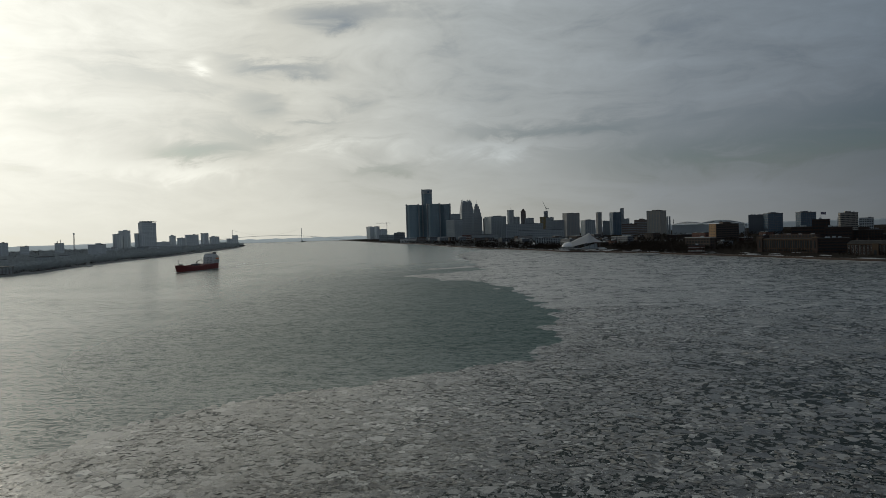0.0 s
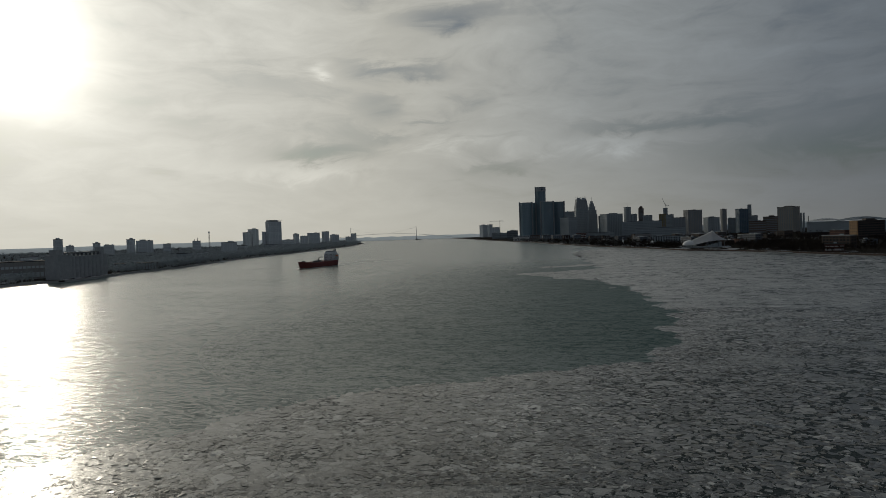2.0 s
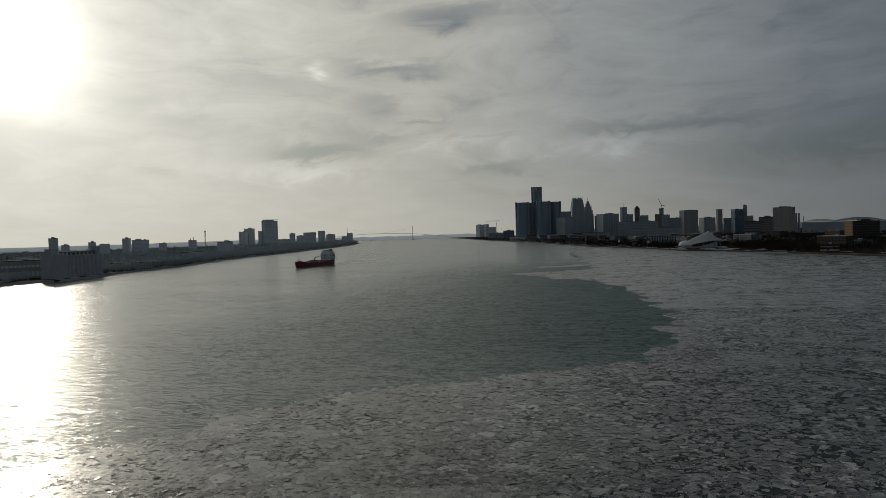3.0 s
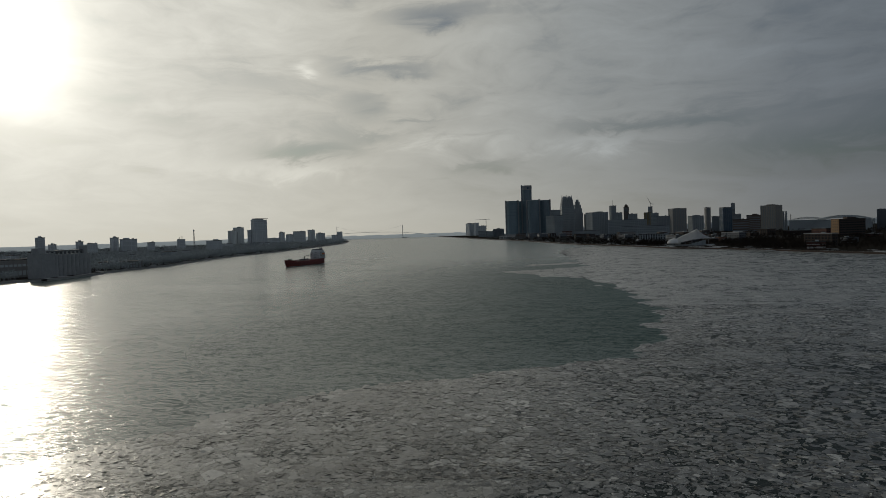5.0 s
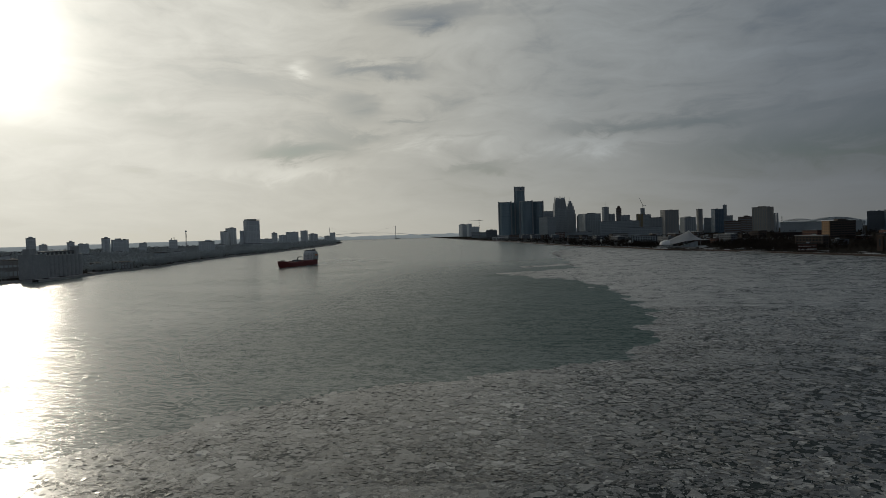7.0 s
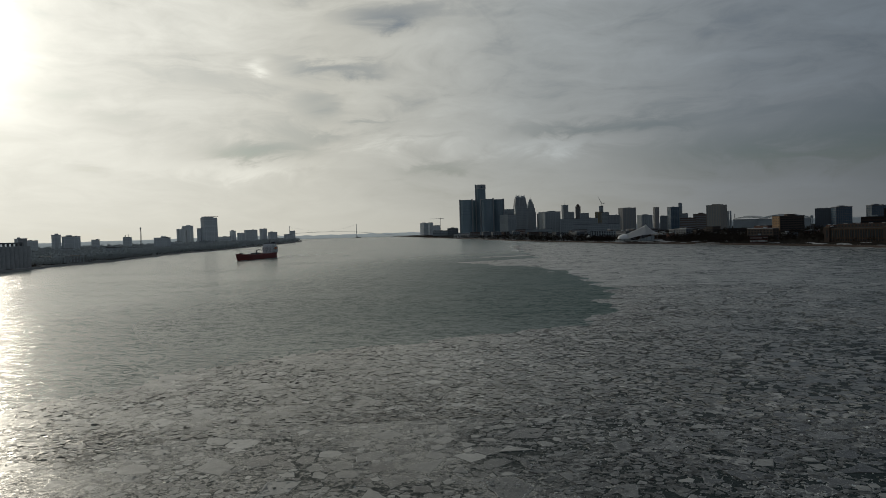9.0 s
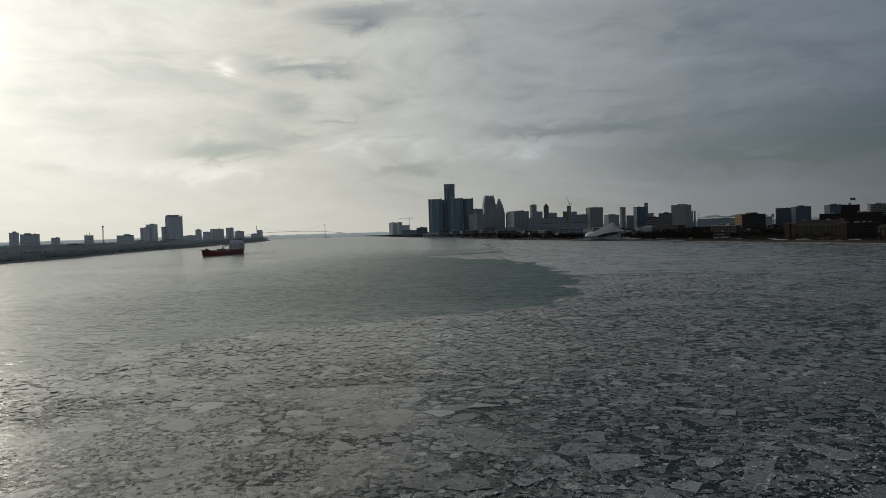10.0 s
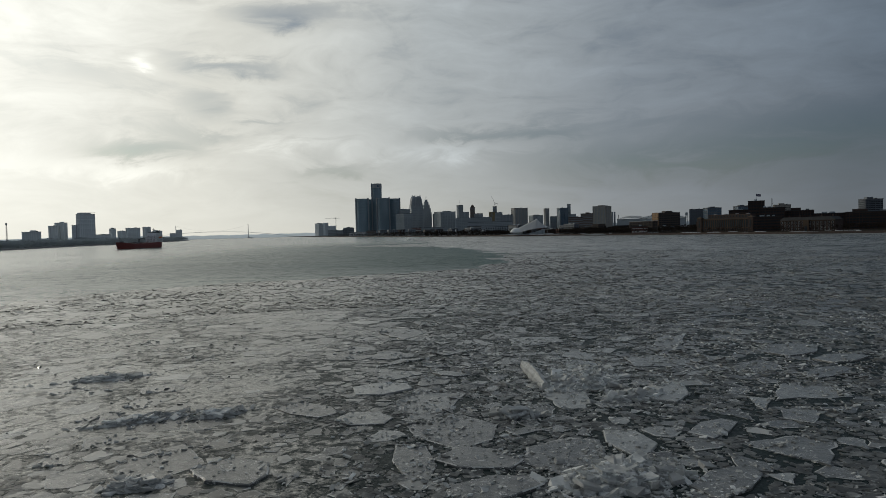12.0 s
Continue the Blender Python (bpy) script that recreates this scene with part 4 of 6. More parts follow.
def lump(x, y, z, r, rng, tall=1.0):
    """A broken lump of ice: a dented eight-cornered block."""
    a = rng.uniform(0, math.pi)
    ca, sa = math.cos(a), math.sin(a)
    sx, sy, sz = r * rng.uniform(0.8, 1.7), r * rng.uniform(0.6, 1.1), r * rng.uniform(0.15, 0.38) * tall
    v = []
    tx, ty = rng.uniform(-0.4, 0.4), rng.uniform(-0.4, 0.4)
    for k in (-1, 1):
        for i, j in ((-1, -1), (1, -1), (1, 1), (-1, 1)):
            px, py = i * sx * rng.uniform(0.5, 1.0), j * sy * rng.uniform(0.5, 1.0)
            pz = k * sz * rng.uniform(0.6, 1.0) + tx * px + ty * py
            v.append((x + ca * px - sa * py, y + sa * px + ca * py, z + pz))
    return v, [(3, 2, 1, 0), (4, 5, 6, 7), (0, 1, 5, 4), (1, 2, 6, 5), (2, 3, 7, 6), (3, 0, 4, 7)]


def make_rubble():
    rng = random.Random(31)
    store = CRUMBS
    made = 0
    while made < 9000:
        r = 22 + 130 * rng.random() ** 1.7
        b = radians(rng.uniform(-43, 43))
        x, y = r * math.sin(b), r * math.cos(b) - 4
        p = noise.noise((x * 0.06, y * 0.06, 20.0)) + 0.5 * noise.noise((x * 0.3, y * 0.3, 21.0))
        if p < rng.uniform(-0.6, 0.5) + (1.0 if x < -6 else 0.5 if x < -1 else 0.3 if x > 17 and y < 46 else 0.0) or not in_ice(x, y, 6):
            continue
        s = rng.uniform(0.03, 0.085) + 0.16 * rng.random() ** 7 + r * 0.0005
        join(store, *lump(x, y, 0.04 + 0.07 * rng.random(), s, rng))
        made += 1
    tagged(new("brash_ice", mesh_of("brash_ice", *store, CRUMB)), "small broken lumps of white ice strewn between floes", "brash ice", kind="stuff")


def slab(x, y, z, r, rng, turn=None, tilt=None):
    """A thick broken slab standing askew."""
    n = rng.choice((4, 5, 5))
    m = pose(x, y, z, *(tilt or (rng.gauss(0, 22), rng.gauss(0, 22))), rng.uniform(0, 360) if turn is None else turn)
    h = rng.uniform(0.06, 0.14)
    ring = []
    for q in range(n):
        a = 2 * math.pi * (q + rng.uniform(-0.3, 0.3)) / n
        d = r * rng.uniform(0.7, 1.1)
        ring.append((d * math.cos(a) * 1.3, d * math.sin(a) * 0.8))
    verts = [tuple(m @ Vector((a * k, b * k, g))) for k, g in ((1.0, -h), (1.0, h * 0.6), (0.93, h)) for a, b in ring]
    faces = [tuple(range(n))[::-1], tuple(range(2 * n, 3 * n))] + [(lv + q, lv + (q + 1) % n, lv + n + (q + 1) % n, lv + n + q) for lv in (0, n) for q in range(n)]
    return verts, faces


def ice_heap(x, y, length, width, height, yaw, count, seed, label, slabs=0, steep=1.0):
    """A mound of frozen rubble: a lumpy crust with blocks and splinters sticking out of it."""
    rng = random.Random(seed)
    a = radians(yaw)
    ca, sa = math.cos(a), math.sin(a)

    def crust(u, w):
        edge = u * u + w * w + 0.35 * noise.noise((u * 2.2 + seed, w * 2.2, 2.0))
        body = max(0.0, 1 - edge)
        rough = noise.fractal((u * length * 1.5 + seed, w * width * 1.5, 5.0), 0.8, 2.1, 5)
        return 0.62 * height * body ** 0.7 * (0.85 + 0.5 * rough) if body > 0 else -0.12

    store = ([], [])
    nu, nw = 56, 34
    grid_v = []
    for i in range(nu + 1):
        for j in range(nw + 1):
            u, w = -1.25 + 2.5 * i / nu, -1.25 + 2.5 * j / nw
            px, py = u * length * 0.62, w * width * 0.8
            grid_v.append((ca * px - sa * py, sa * px + ca * py, crust(u, w)))
    grid_f = [(i * (nw + 1) + j, (i + 1) * (nw + 1) + j, (i + 1) * (nw + 1) + j + 1, i * (nw + 1) + j + 1) for i in range(nu) for j in range(nw)]
    join(store, grid_v, grid_f)
    for i in range(count):
        u, w = rng.gauss(0, 0.5), rng.gauss(0, 0.5)
        px, py = u * length * 0.62, w * width * 0.8
        z = max(0.02, crust(u, w))
        s = rng.uniform(0.06, 0.17) + 0.34 * rng.random() ** 5
        join(store, *lump(ca * px - sa * py, sa * px + ca * py, z + 0.02, s, rng, 0.9 + 1.1 * (steep > 0.5)))
    for i in range(slabs):
        u, w = rng.uniform(-0.7, 0.7), rng.uniform(-0.6, 0.6)
        px, py = u * length * 0.62, w * width * 0.8
        join(store, *slab(ca * px - sa * py, sa * px + ca * py, max(0.05, crust(u, w)) + 0.05, rng.uniform(0.5, 1.3) * (0.4 + 0.6 * steep), rng, None, (rng.gauss(0, 22) * steep, rng.gauss(0, 22) * steep)))
    ob = new("ice_heap", mesh_of("ice_heap", *store, CRUMB))
    ob.location = (x, y, 0)
    tagged(ob, label, "ice heap", "heaps of pushed-up ice", "stuff")


make_ice()
make_rubble()
ice_heap(15.4, 60.2, 9.5, 4.6, 0.95, 62, 900, 1, "heap of snowy white ice blocks pushed up between floes", 8, 0.7)
ice_heap(11.4, 34.8, 6.4, 2.8, 0.85, 16, 950, 2, "broken pile of white and grey ice slabs", 8, 0.7)
ice_heap(-21.5, 51.6, 6.5, 1.3, 0.4, 24, 240, 3, "low ridge of dark grey broken ice", 9, 0.4)
ice_heap(-31.0, 68.5, 6.0, 1.6, 0.4, 20, 200, 4, "low ridge of grey ice rubble", 7, 0.4)
ice_heap(18.5, 53.0, 5.0, 2.0, 0.5, 20, 220, 5, "low ridge of crushed white ice", 6)
ice_heap(44.3, 170.5, 7.5, 0.9, 0.7, -28, 90, 7, "long pale ice block lying across the floes")
ice_heap(-16.5, 37.2, 3.0, 1.4, 0.45, 5, 140, 6, "small mound of snowy ice blocks", 6, 0.4)
ice_heap(-15.6, 52.4, 3.6, 1.2, 0.5, 24, 120, 8, "small ridge of tilted grey ice slabs", 8, 0.4)
ice_heap(7.6, 48.6, 3.4, 1.0, 0.55, -6, 120, 9, "ridge of tilted ice slabs beside a large plate", 8)


def long_block(x, y, ln, width, height, yaw, label):
    """A thick white slab tipped on edge, with a broken outline."""
    rng = random.Random(77)
    m = pose(0, 0, 0, 0, 0, yaw)
    n = 18
    verts, faces = [], []
    for i in range(n + 1):
        u = -ln / 2 + ln * i / n
        g = 0.6 + 0.4 * math.sin(math.pi * (i + 0.4) / (n + 0.8)) + rng.uniform(-0.08, 0.08)
        for v, z in ((-width / 2, -0.1), (-width * 0.42, height * 0.8), (width * 0.1, height), (width / 2, height * 0.55), (width * 0.6, -0.1)):
            verts.append(tuple(m @ Vector((u + rng.uniform(-0.1, 0.1), v * g + rng.uniform(-0.06, 0.06), z * g + (rng.uniform(-0.07, 0.07) if z > 0 else 0)))))
    for i in range(n):
        faces.extend((i * 5 + j, (i + 1) * 5 + j, (i + 1) * 5 + j + 1, i * 5 + j + 1) for j in range(4))
    faces += [(0, 1, 2, 3, 4), tuple(n * 5 + j for j in (4, 3, 2, 1, 0))]
    ob = new("ice_block", mesh_of("ice_block", verts, faces, CRUMB))
    ob.location = (x, y, 0)
    tagged(ob, label, "ice block", "heaps of pushed-up ice")


long_block(11.5, 61.5, 10.0, 0.9, 1.05, 91, "long thick white ice slab tipped up against a heap")

# ---- the city bank ----
def round_tower(x, y, r, h, group, label):
    root = empty("round_tower", label, "tower", x, y, LAND, 0, group)
    part("curtain_wall", prism(round_plan(r, 20), -1, h), TEAL, root)
    for i in range(20):
        a = 2 * math.pi * (i + 0.5) / 20
        box("mullion", root, TEAL, (math.cos(a) * r * 0.99, math.sin(a) * r * 0.99, h / 2), (0.9, 0.9, h), math.degrees(a))
    for i in range(1, 13):
        part("storey_band", prism(round_plan(r + 0.35, 20), h * i / 13 - 0.5, h * i / 13 + 0.5), TEAL, root)
    part("parapet", prism(round_plan(r + 0.8, 20), h, h + 1.6), CONC_D, root)
    return root


def tower_group():
    cx, cy = -114, 2896
    g = "round glass towers of the riverfront complex"
    for dx, dy in ((-62, -22), (-25, 42), (27, -42), (70, 22)):
        r = round_tower(cx + dx, cy + dy, 26, 153, g, "dark glass round tower with slim lift shafts")
        for a in (200, 340):
            box("lift_shaft", r, CONC_M, (27 * math.cos(radians(a)), 27 * math.sin(radians(a)), 78.5), (6, 6, 157), a)
    c = empty("central_tower", "tall dark glass cylinder tower rising over its neighbours", "tower", cx, cy, LAND, 0, g)
    part("curtain_wall", prism(round_plan(20.5, 28), -1, 214), TEAL, c)
    for i in range(28):
        a = 2 * math.pi * i / 28
        box("mullion", c, TEAL, (math.cos(a) * 20.4, math.sin(a) * 20.4, 107), (0.8, 0.8, 214), math.degrees(a))
    part("crown", prism(round_plan(21.6, 28), 200, 218.5), CONC_M, c, "grey crown ring")
    box("lift_shaft", c, CONC_M, (-21, -6, 110), (5, 7, 220))
    part("sign_disc", prism([(4 * math.cos(a / 8 * math.pi), 4 * math.sin(a / 8 * math.pi)) for a in range(16)], 0, 0.6), GLASS_B, c, "plain blue sign on the crown", pose(6, -21.4, 207, 90, 0, 0))
    p = empty("podium", "low dark concrete podium linking the round towers", "podium", cx, cy - 20, LAND, 0, g)
    box("base", p, CONC_D, (0, 0, 8), (190, 130, 17))
    box("terrace", p, CONC_M, (0, -64, 4), (150, 20, 8))


tower_group()


def gabled_tower():
    root = empty("gabled_tower", "tall granite office tower with gabled gothic crown", "tower", 58.5, 3251, LAND, 12)
    box("shaft", root, CONC_M, (0, 0, 65), (58, 42, 132))
    for i in range(11):
        box("pier", root, CONC_D, (-28 + 5.6 * i, 0, 66), (1.6, 43.5, 134))
    for i in range(1, 17):
        box("storey_band", root, GLASS_C, (0, 0, 8 * i), (58.6, 42.6, 3.0))
    part("upper_shaft", prism([(-29, -21), (29, -21), (29, 21), (-29, 21)], 131, 172, 0.78), CONC_M, root)
    for i in range(7):
        part("upper_pier", rod((-25.5 + 8.5 * i, -21.2, 131), (-19.8 + 6.6 * i, -16.6, 173), 0.9, 0.7, 4), CONC_D, root)
    for sx in (-1, 1):
        gable = part("gable", prism([(-10, -16), (10, -16), (10, 16), (-10, 16)], 171, 181, 0.45), CONC_M, root, "", pose(sx * 11.5, 0, 0))
        for a, b in ((-8.5, -14), (8.5, -14), (-8.5, 14), (8.5, 14)):
            under(part("spire", prism([(-1.6, -1.6), (1.6, -1.6), (1.6, 1.6), (-1.6, 1.6)], 170, 187, 0.2), CONC_D, root, "", pose(sx * 11.5 + a, b, 0)), gable)


def stepped_tower():
    root = empty("stepped_tower", "dark grey stepped masonry skyscraper with a mast", "tower", 109.9, 3350, LAND, 8)
    for w, z0, z1 in ((46, -1, 104), (39, 104, 124), (30, 124, 142), (20, 142, 156), (11, 156, 167)):
        setback = box("setback", root, CONC_M, (0, 0, (z0 + z1) / 2), (w, w * 0.8, z1 - z0))
        n = max(3, w // 5)
        for i in range(n + 1):
            under(box("pier", root, CONC_D, (-w / 2 + i * w / n, 0, (z0 + z1) / 2), (1.2, w * 0.8 + 1.2, z1 - z0)), setback)
        for i in range(1, int((z1 - z0) / 8)):
            under(box("window_band", root, GLASS_C, (0, 0, z0 + 8 * i), (w + 0.5, w * 0.8 + 0.5, 2.6)), setback)
    part("mast", rod((0, 0, 166), (0, 0, 187), 0.9, 0.4), STEEL, root)


gabled_tower()
stepped_tower()

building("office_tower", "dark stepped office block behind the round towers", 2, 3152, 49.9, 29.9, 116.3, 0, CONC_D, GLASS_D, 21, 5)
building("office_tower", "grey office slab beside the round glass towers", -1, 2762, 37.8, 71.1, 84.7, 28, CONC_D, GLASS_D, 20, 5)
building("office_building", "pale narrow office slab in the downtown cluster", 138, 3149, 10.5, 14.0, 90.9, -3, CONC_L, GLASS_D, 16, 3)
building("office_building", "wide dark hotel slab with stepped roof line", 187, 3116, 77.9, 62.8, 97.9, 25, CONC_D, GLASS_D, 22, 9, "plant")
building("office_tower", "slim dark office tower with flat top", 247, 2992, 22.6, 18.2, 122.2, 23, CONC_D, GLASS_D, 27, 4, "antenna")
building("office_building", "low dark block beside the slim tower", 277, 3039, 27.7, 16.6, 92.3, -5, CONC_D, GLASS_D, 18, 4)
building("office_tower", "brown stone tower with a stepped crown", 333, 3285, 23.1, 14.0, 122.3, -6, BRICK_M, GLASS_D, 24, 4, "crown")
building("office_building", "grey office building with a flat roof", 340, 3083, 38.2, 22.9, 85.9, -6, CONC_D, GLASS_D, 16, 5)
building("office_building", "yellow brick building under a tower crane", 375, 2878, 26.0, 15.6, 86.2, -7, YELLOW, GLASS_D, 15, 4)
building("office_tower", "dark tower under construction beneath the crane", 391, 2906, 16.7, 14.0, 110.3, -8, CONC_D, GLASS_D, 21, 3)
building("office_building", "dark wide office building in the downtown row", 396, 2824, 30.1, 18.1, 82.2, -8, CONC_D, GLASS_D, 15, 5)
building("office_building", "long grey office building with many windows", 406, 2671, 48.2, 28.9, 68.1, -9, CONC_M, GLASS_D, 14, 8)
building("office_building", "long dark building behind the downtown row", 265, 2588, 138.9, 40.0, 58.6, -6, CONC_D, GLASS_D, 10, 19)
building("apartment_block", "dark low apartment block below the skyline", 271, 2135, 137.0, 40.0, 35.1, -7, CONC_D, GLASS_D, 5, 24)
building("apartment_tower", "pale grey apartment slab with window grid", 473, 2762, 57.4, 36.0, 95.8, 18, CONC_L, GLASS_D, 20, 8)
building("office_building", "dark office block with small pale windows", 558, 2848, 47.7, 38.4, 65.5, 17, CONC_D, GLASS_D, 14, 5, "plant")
building("apartment_tower", "slim pale stone tower", 664, 3132, 20.1, 16.2, 102.3, 16, CONC_L, GLASS_D, 20, 3)
building("office_building", "pale low building behind the slim tower", 654, 2930, 33.1, 19.9, 61.1, -13, CONC_M, GLASS_D, 12, 4)
building("office_tower", "blue glass office tower with a dark core", 678, 2873, 36.6, 29.5, 95.4, 15, BLUE, GLASS_B, 20, 5)
building("office_tower", "dark concrete lift core beside the blue glass tower", 710, 2886, 13.9, 14.0, 111.4, -14, CONC_D, GLASS_D, 21, 3)
building("office_building", "small dark block beside the blue tower", 732, 2901, 23.2, 14.0, 67.9, -14, CONC_D, GLASS_D, 15, 3)
building("office_building", "brown low block with long window bands", 571, 2230, 46.4, 27.8, 45.8, -14, BRICK_M, GLASS_D, 6, 8)
building("office_building", "dark brown block with a flat roof", 632, 2317, 40.6, 24.4, 58.0, -15, BRICK_M, GLASS_D, 10, 5, "plant")
building("apartment_tower", "pale concrete tower slab with a dark side face", 804, 2715, 57.0, 50.5, 94.1, -44, CONC_W, GLASS_D, 18, 8, "plant")
building("warehouse", "low dark warehouse among the bare trees", 620, 1798, 114.7, 40.0, 13.0, -19, BRICK_D, GLASS_D, 3, 20)
# Shaded front and sunlit end wall painted as two brick colours.
brick_store = building("brick_warehouse", "large dark brick warehouse with an orange end wall", 598, 1518, 51.0, 32.0, 39.3, 6, BRICK_W, GLASS_D, 8, 9, "plant")
end_wall = box("end_wall", brick_store, BRICK_O, (-26.4, 0, 19.0), (1.0, 31.0, 40.0), 0, "brick end wall coloured orange as in low sun")
for _i in range(6):
    for _j in range(4):
        under(box("end_window", brick_store, GLASS_D, (-26.9, -11.2 + 7.4 * _j, 5.0 + 6.0 * _i), (0.3, 2.4, 2.2)), end_wall)
building("office_building", "glass-fronted slab office building with flat roof", 1002, 2271, 46.0, 27.6, 62.4, -24, SLATE, GLASS_M, 12, 8)
building("office_building", "dark glass office slab with a flat roof", 1035, 2223, 48.4, 30.3, 64.9, 3, SLATE, GLASS_B, 12, 8, "plant")
building("office_building", "dark slab office building with blue windows", 1051, 2048, 45.6, 28.6, 63.6, 1, SLATE, GLASS_B, 12, 8, "plant")
building("brick_tower", "dark brick tower block carrying a flagpole", 524, 980, 21.5, 14.0, 43.5, -28, BRICK_D, GLASS_D, 9, 6)
building("apartment_block", "pale ribbed concrete apartment slab", 997, 1736, 43.2, 9.0, 56.7, -2, CONC_W, GLASS_D, 12, 14, "plant")
building("office_building", "low dark block beyond the ribbed slab", 1185, 1974, 35.9, 21.5, 41.9, -31, CONC_D, GLASS_D, 6, 8)
building("brick_building", "dark brick mill building between the riverside blocks", 489, 886, 34.2, 20.5, 19.1, -29, BRICK_D, GLASS_D, 5, 10)
building("brick_building", "dark brick range behind the arcaded building", 555, 1066, 54.1, 32.5, 32.4, -28, BRICK_D, GLASS_D, 7, 12)
building("brick_building", "long dark brick block with a stepped roof", 526, 940, 32.0, 19.2, 32.3, -29, BRICK_D, GLASS_D, 8, 9)
building("brick_building", "dark brick block with rooftop sheds", 565, 941, 38.8, 23.3, 27.3, -31, BRICK_D, GLASS_D, 7, 11, "plant")
building("apartment_block", "dark apartment row on the river bank", 588, 903, 40.7, 24.4, 21.7, -33, BRICK_D, GLASS_D, 6, 12)
building("apartment_block", "dark brick apartment block with rows of windows", 608, 853, 51.4, 30.8, 22.1, -35, BRICK_D, GLASS_D, 6, 14, "plant")
building("apartment_tower", "grey apartment tower with a dark front", 871, 1218, 30.5, 24.6, 49.7, -8, SLATE, GLASS_D, 14, 7, "plant")
# CONC_P and GLASS_P below: haze is in the wall and glass colours.
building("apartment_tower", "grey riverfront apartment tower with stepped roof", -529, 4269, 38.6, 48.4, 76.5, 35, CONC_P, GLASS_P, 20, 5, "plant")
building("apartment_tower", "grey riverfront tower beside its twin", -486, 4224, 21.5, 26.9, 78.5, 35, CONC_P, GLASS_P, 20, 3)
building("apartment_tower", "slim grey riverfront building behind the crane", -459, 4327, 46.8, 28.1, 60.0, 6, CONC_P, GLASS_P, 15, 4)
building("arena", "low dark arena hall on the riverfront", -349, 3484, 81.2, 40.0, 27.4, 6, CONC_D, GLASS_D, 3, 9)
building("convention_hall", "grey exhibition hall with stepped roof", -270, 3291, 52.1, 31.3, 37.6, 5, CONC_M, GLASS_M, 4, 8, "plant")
# Sun glints on the pavilion glazing are put into white walls and pale glass.
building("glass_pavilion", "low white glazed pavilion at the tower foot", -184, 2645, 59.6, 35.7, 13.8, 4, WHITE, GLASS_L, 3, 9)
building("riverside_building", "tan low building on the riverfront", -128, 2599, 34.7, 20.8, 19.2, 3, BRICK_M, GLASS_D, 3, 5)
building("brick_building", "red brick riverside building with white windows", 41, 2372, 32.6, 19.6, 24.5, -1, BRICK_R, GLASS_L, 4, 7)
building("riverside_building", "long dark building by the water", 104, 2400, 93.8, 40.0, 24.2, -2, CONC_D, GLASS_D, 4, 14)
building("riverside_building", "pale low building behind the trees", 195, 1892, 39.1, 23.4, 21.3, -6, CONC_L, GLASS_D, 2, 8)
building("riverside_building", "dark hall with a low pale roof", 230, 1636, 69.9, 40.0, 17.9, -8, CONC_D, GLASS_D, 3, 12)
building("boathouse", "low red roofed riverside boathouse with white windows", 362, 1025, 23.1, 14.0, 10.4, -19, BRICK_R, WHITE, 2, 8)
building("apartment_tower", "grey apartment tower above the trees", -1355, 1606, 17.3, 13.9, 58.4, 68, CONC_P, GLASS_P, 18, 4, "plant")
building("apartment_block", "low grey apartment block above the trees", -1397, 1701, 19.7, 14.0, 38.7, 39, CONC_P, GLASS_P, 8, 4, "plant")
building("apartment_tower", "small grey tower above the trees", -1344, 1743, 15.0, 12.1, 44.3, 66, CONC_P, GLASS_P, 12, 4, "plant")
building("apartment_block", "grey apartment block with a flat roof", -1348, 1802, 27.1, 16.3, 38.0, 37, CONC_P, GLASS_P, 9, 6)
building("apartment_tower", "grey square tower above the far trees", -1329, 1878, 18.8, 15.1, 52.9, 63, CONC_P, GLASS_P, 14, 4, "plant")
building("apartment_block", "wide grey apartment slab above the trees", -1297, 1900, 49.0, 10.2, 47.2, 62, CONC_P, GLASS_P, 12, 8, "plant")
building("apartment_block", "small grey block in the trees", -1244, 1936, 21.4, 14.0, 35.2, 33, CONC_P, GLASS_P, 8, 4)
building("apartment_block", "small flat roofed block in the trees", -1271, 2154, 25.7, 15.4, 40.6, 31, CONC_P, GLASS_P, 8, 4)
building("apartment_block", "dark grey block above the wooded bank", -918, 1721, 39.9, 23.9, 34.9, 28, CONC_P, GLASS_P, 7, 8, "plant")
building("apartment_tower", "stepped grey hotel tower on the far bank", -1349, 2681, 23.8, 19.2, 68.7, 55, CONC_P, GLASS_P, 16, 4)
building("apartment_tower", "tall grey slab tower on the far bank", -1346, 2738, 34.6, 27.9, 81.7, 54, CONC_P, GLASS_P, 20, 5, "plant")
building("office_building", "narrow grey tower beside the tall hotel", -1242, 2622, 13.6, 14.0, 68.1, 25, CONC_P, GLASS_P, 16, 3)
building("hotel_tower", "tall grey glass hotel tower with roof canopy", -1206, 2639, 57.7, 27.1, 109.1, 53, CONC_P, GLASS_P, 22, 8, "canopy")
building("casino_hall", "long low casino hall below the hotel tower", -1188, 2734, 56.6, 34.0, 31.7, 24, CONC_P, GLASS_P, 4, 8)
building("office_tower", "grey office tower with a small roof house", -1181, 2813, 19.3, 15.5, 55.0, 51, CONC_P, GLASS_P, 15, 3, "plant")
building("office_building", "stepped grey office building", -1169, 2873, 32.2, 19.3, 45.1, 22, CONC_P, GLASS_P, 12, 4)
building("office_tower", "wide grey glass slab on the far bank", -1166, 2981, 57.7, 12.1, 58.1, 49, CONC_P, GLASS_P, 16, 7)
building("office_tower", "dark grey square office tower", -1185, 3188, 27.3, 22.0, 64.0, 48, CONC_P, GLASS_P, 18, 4)
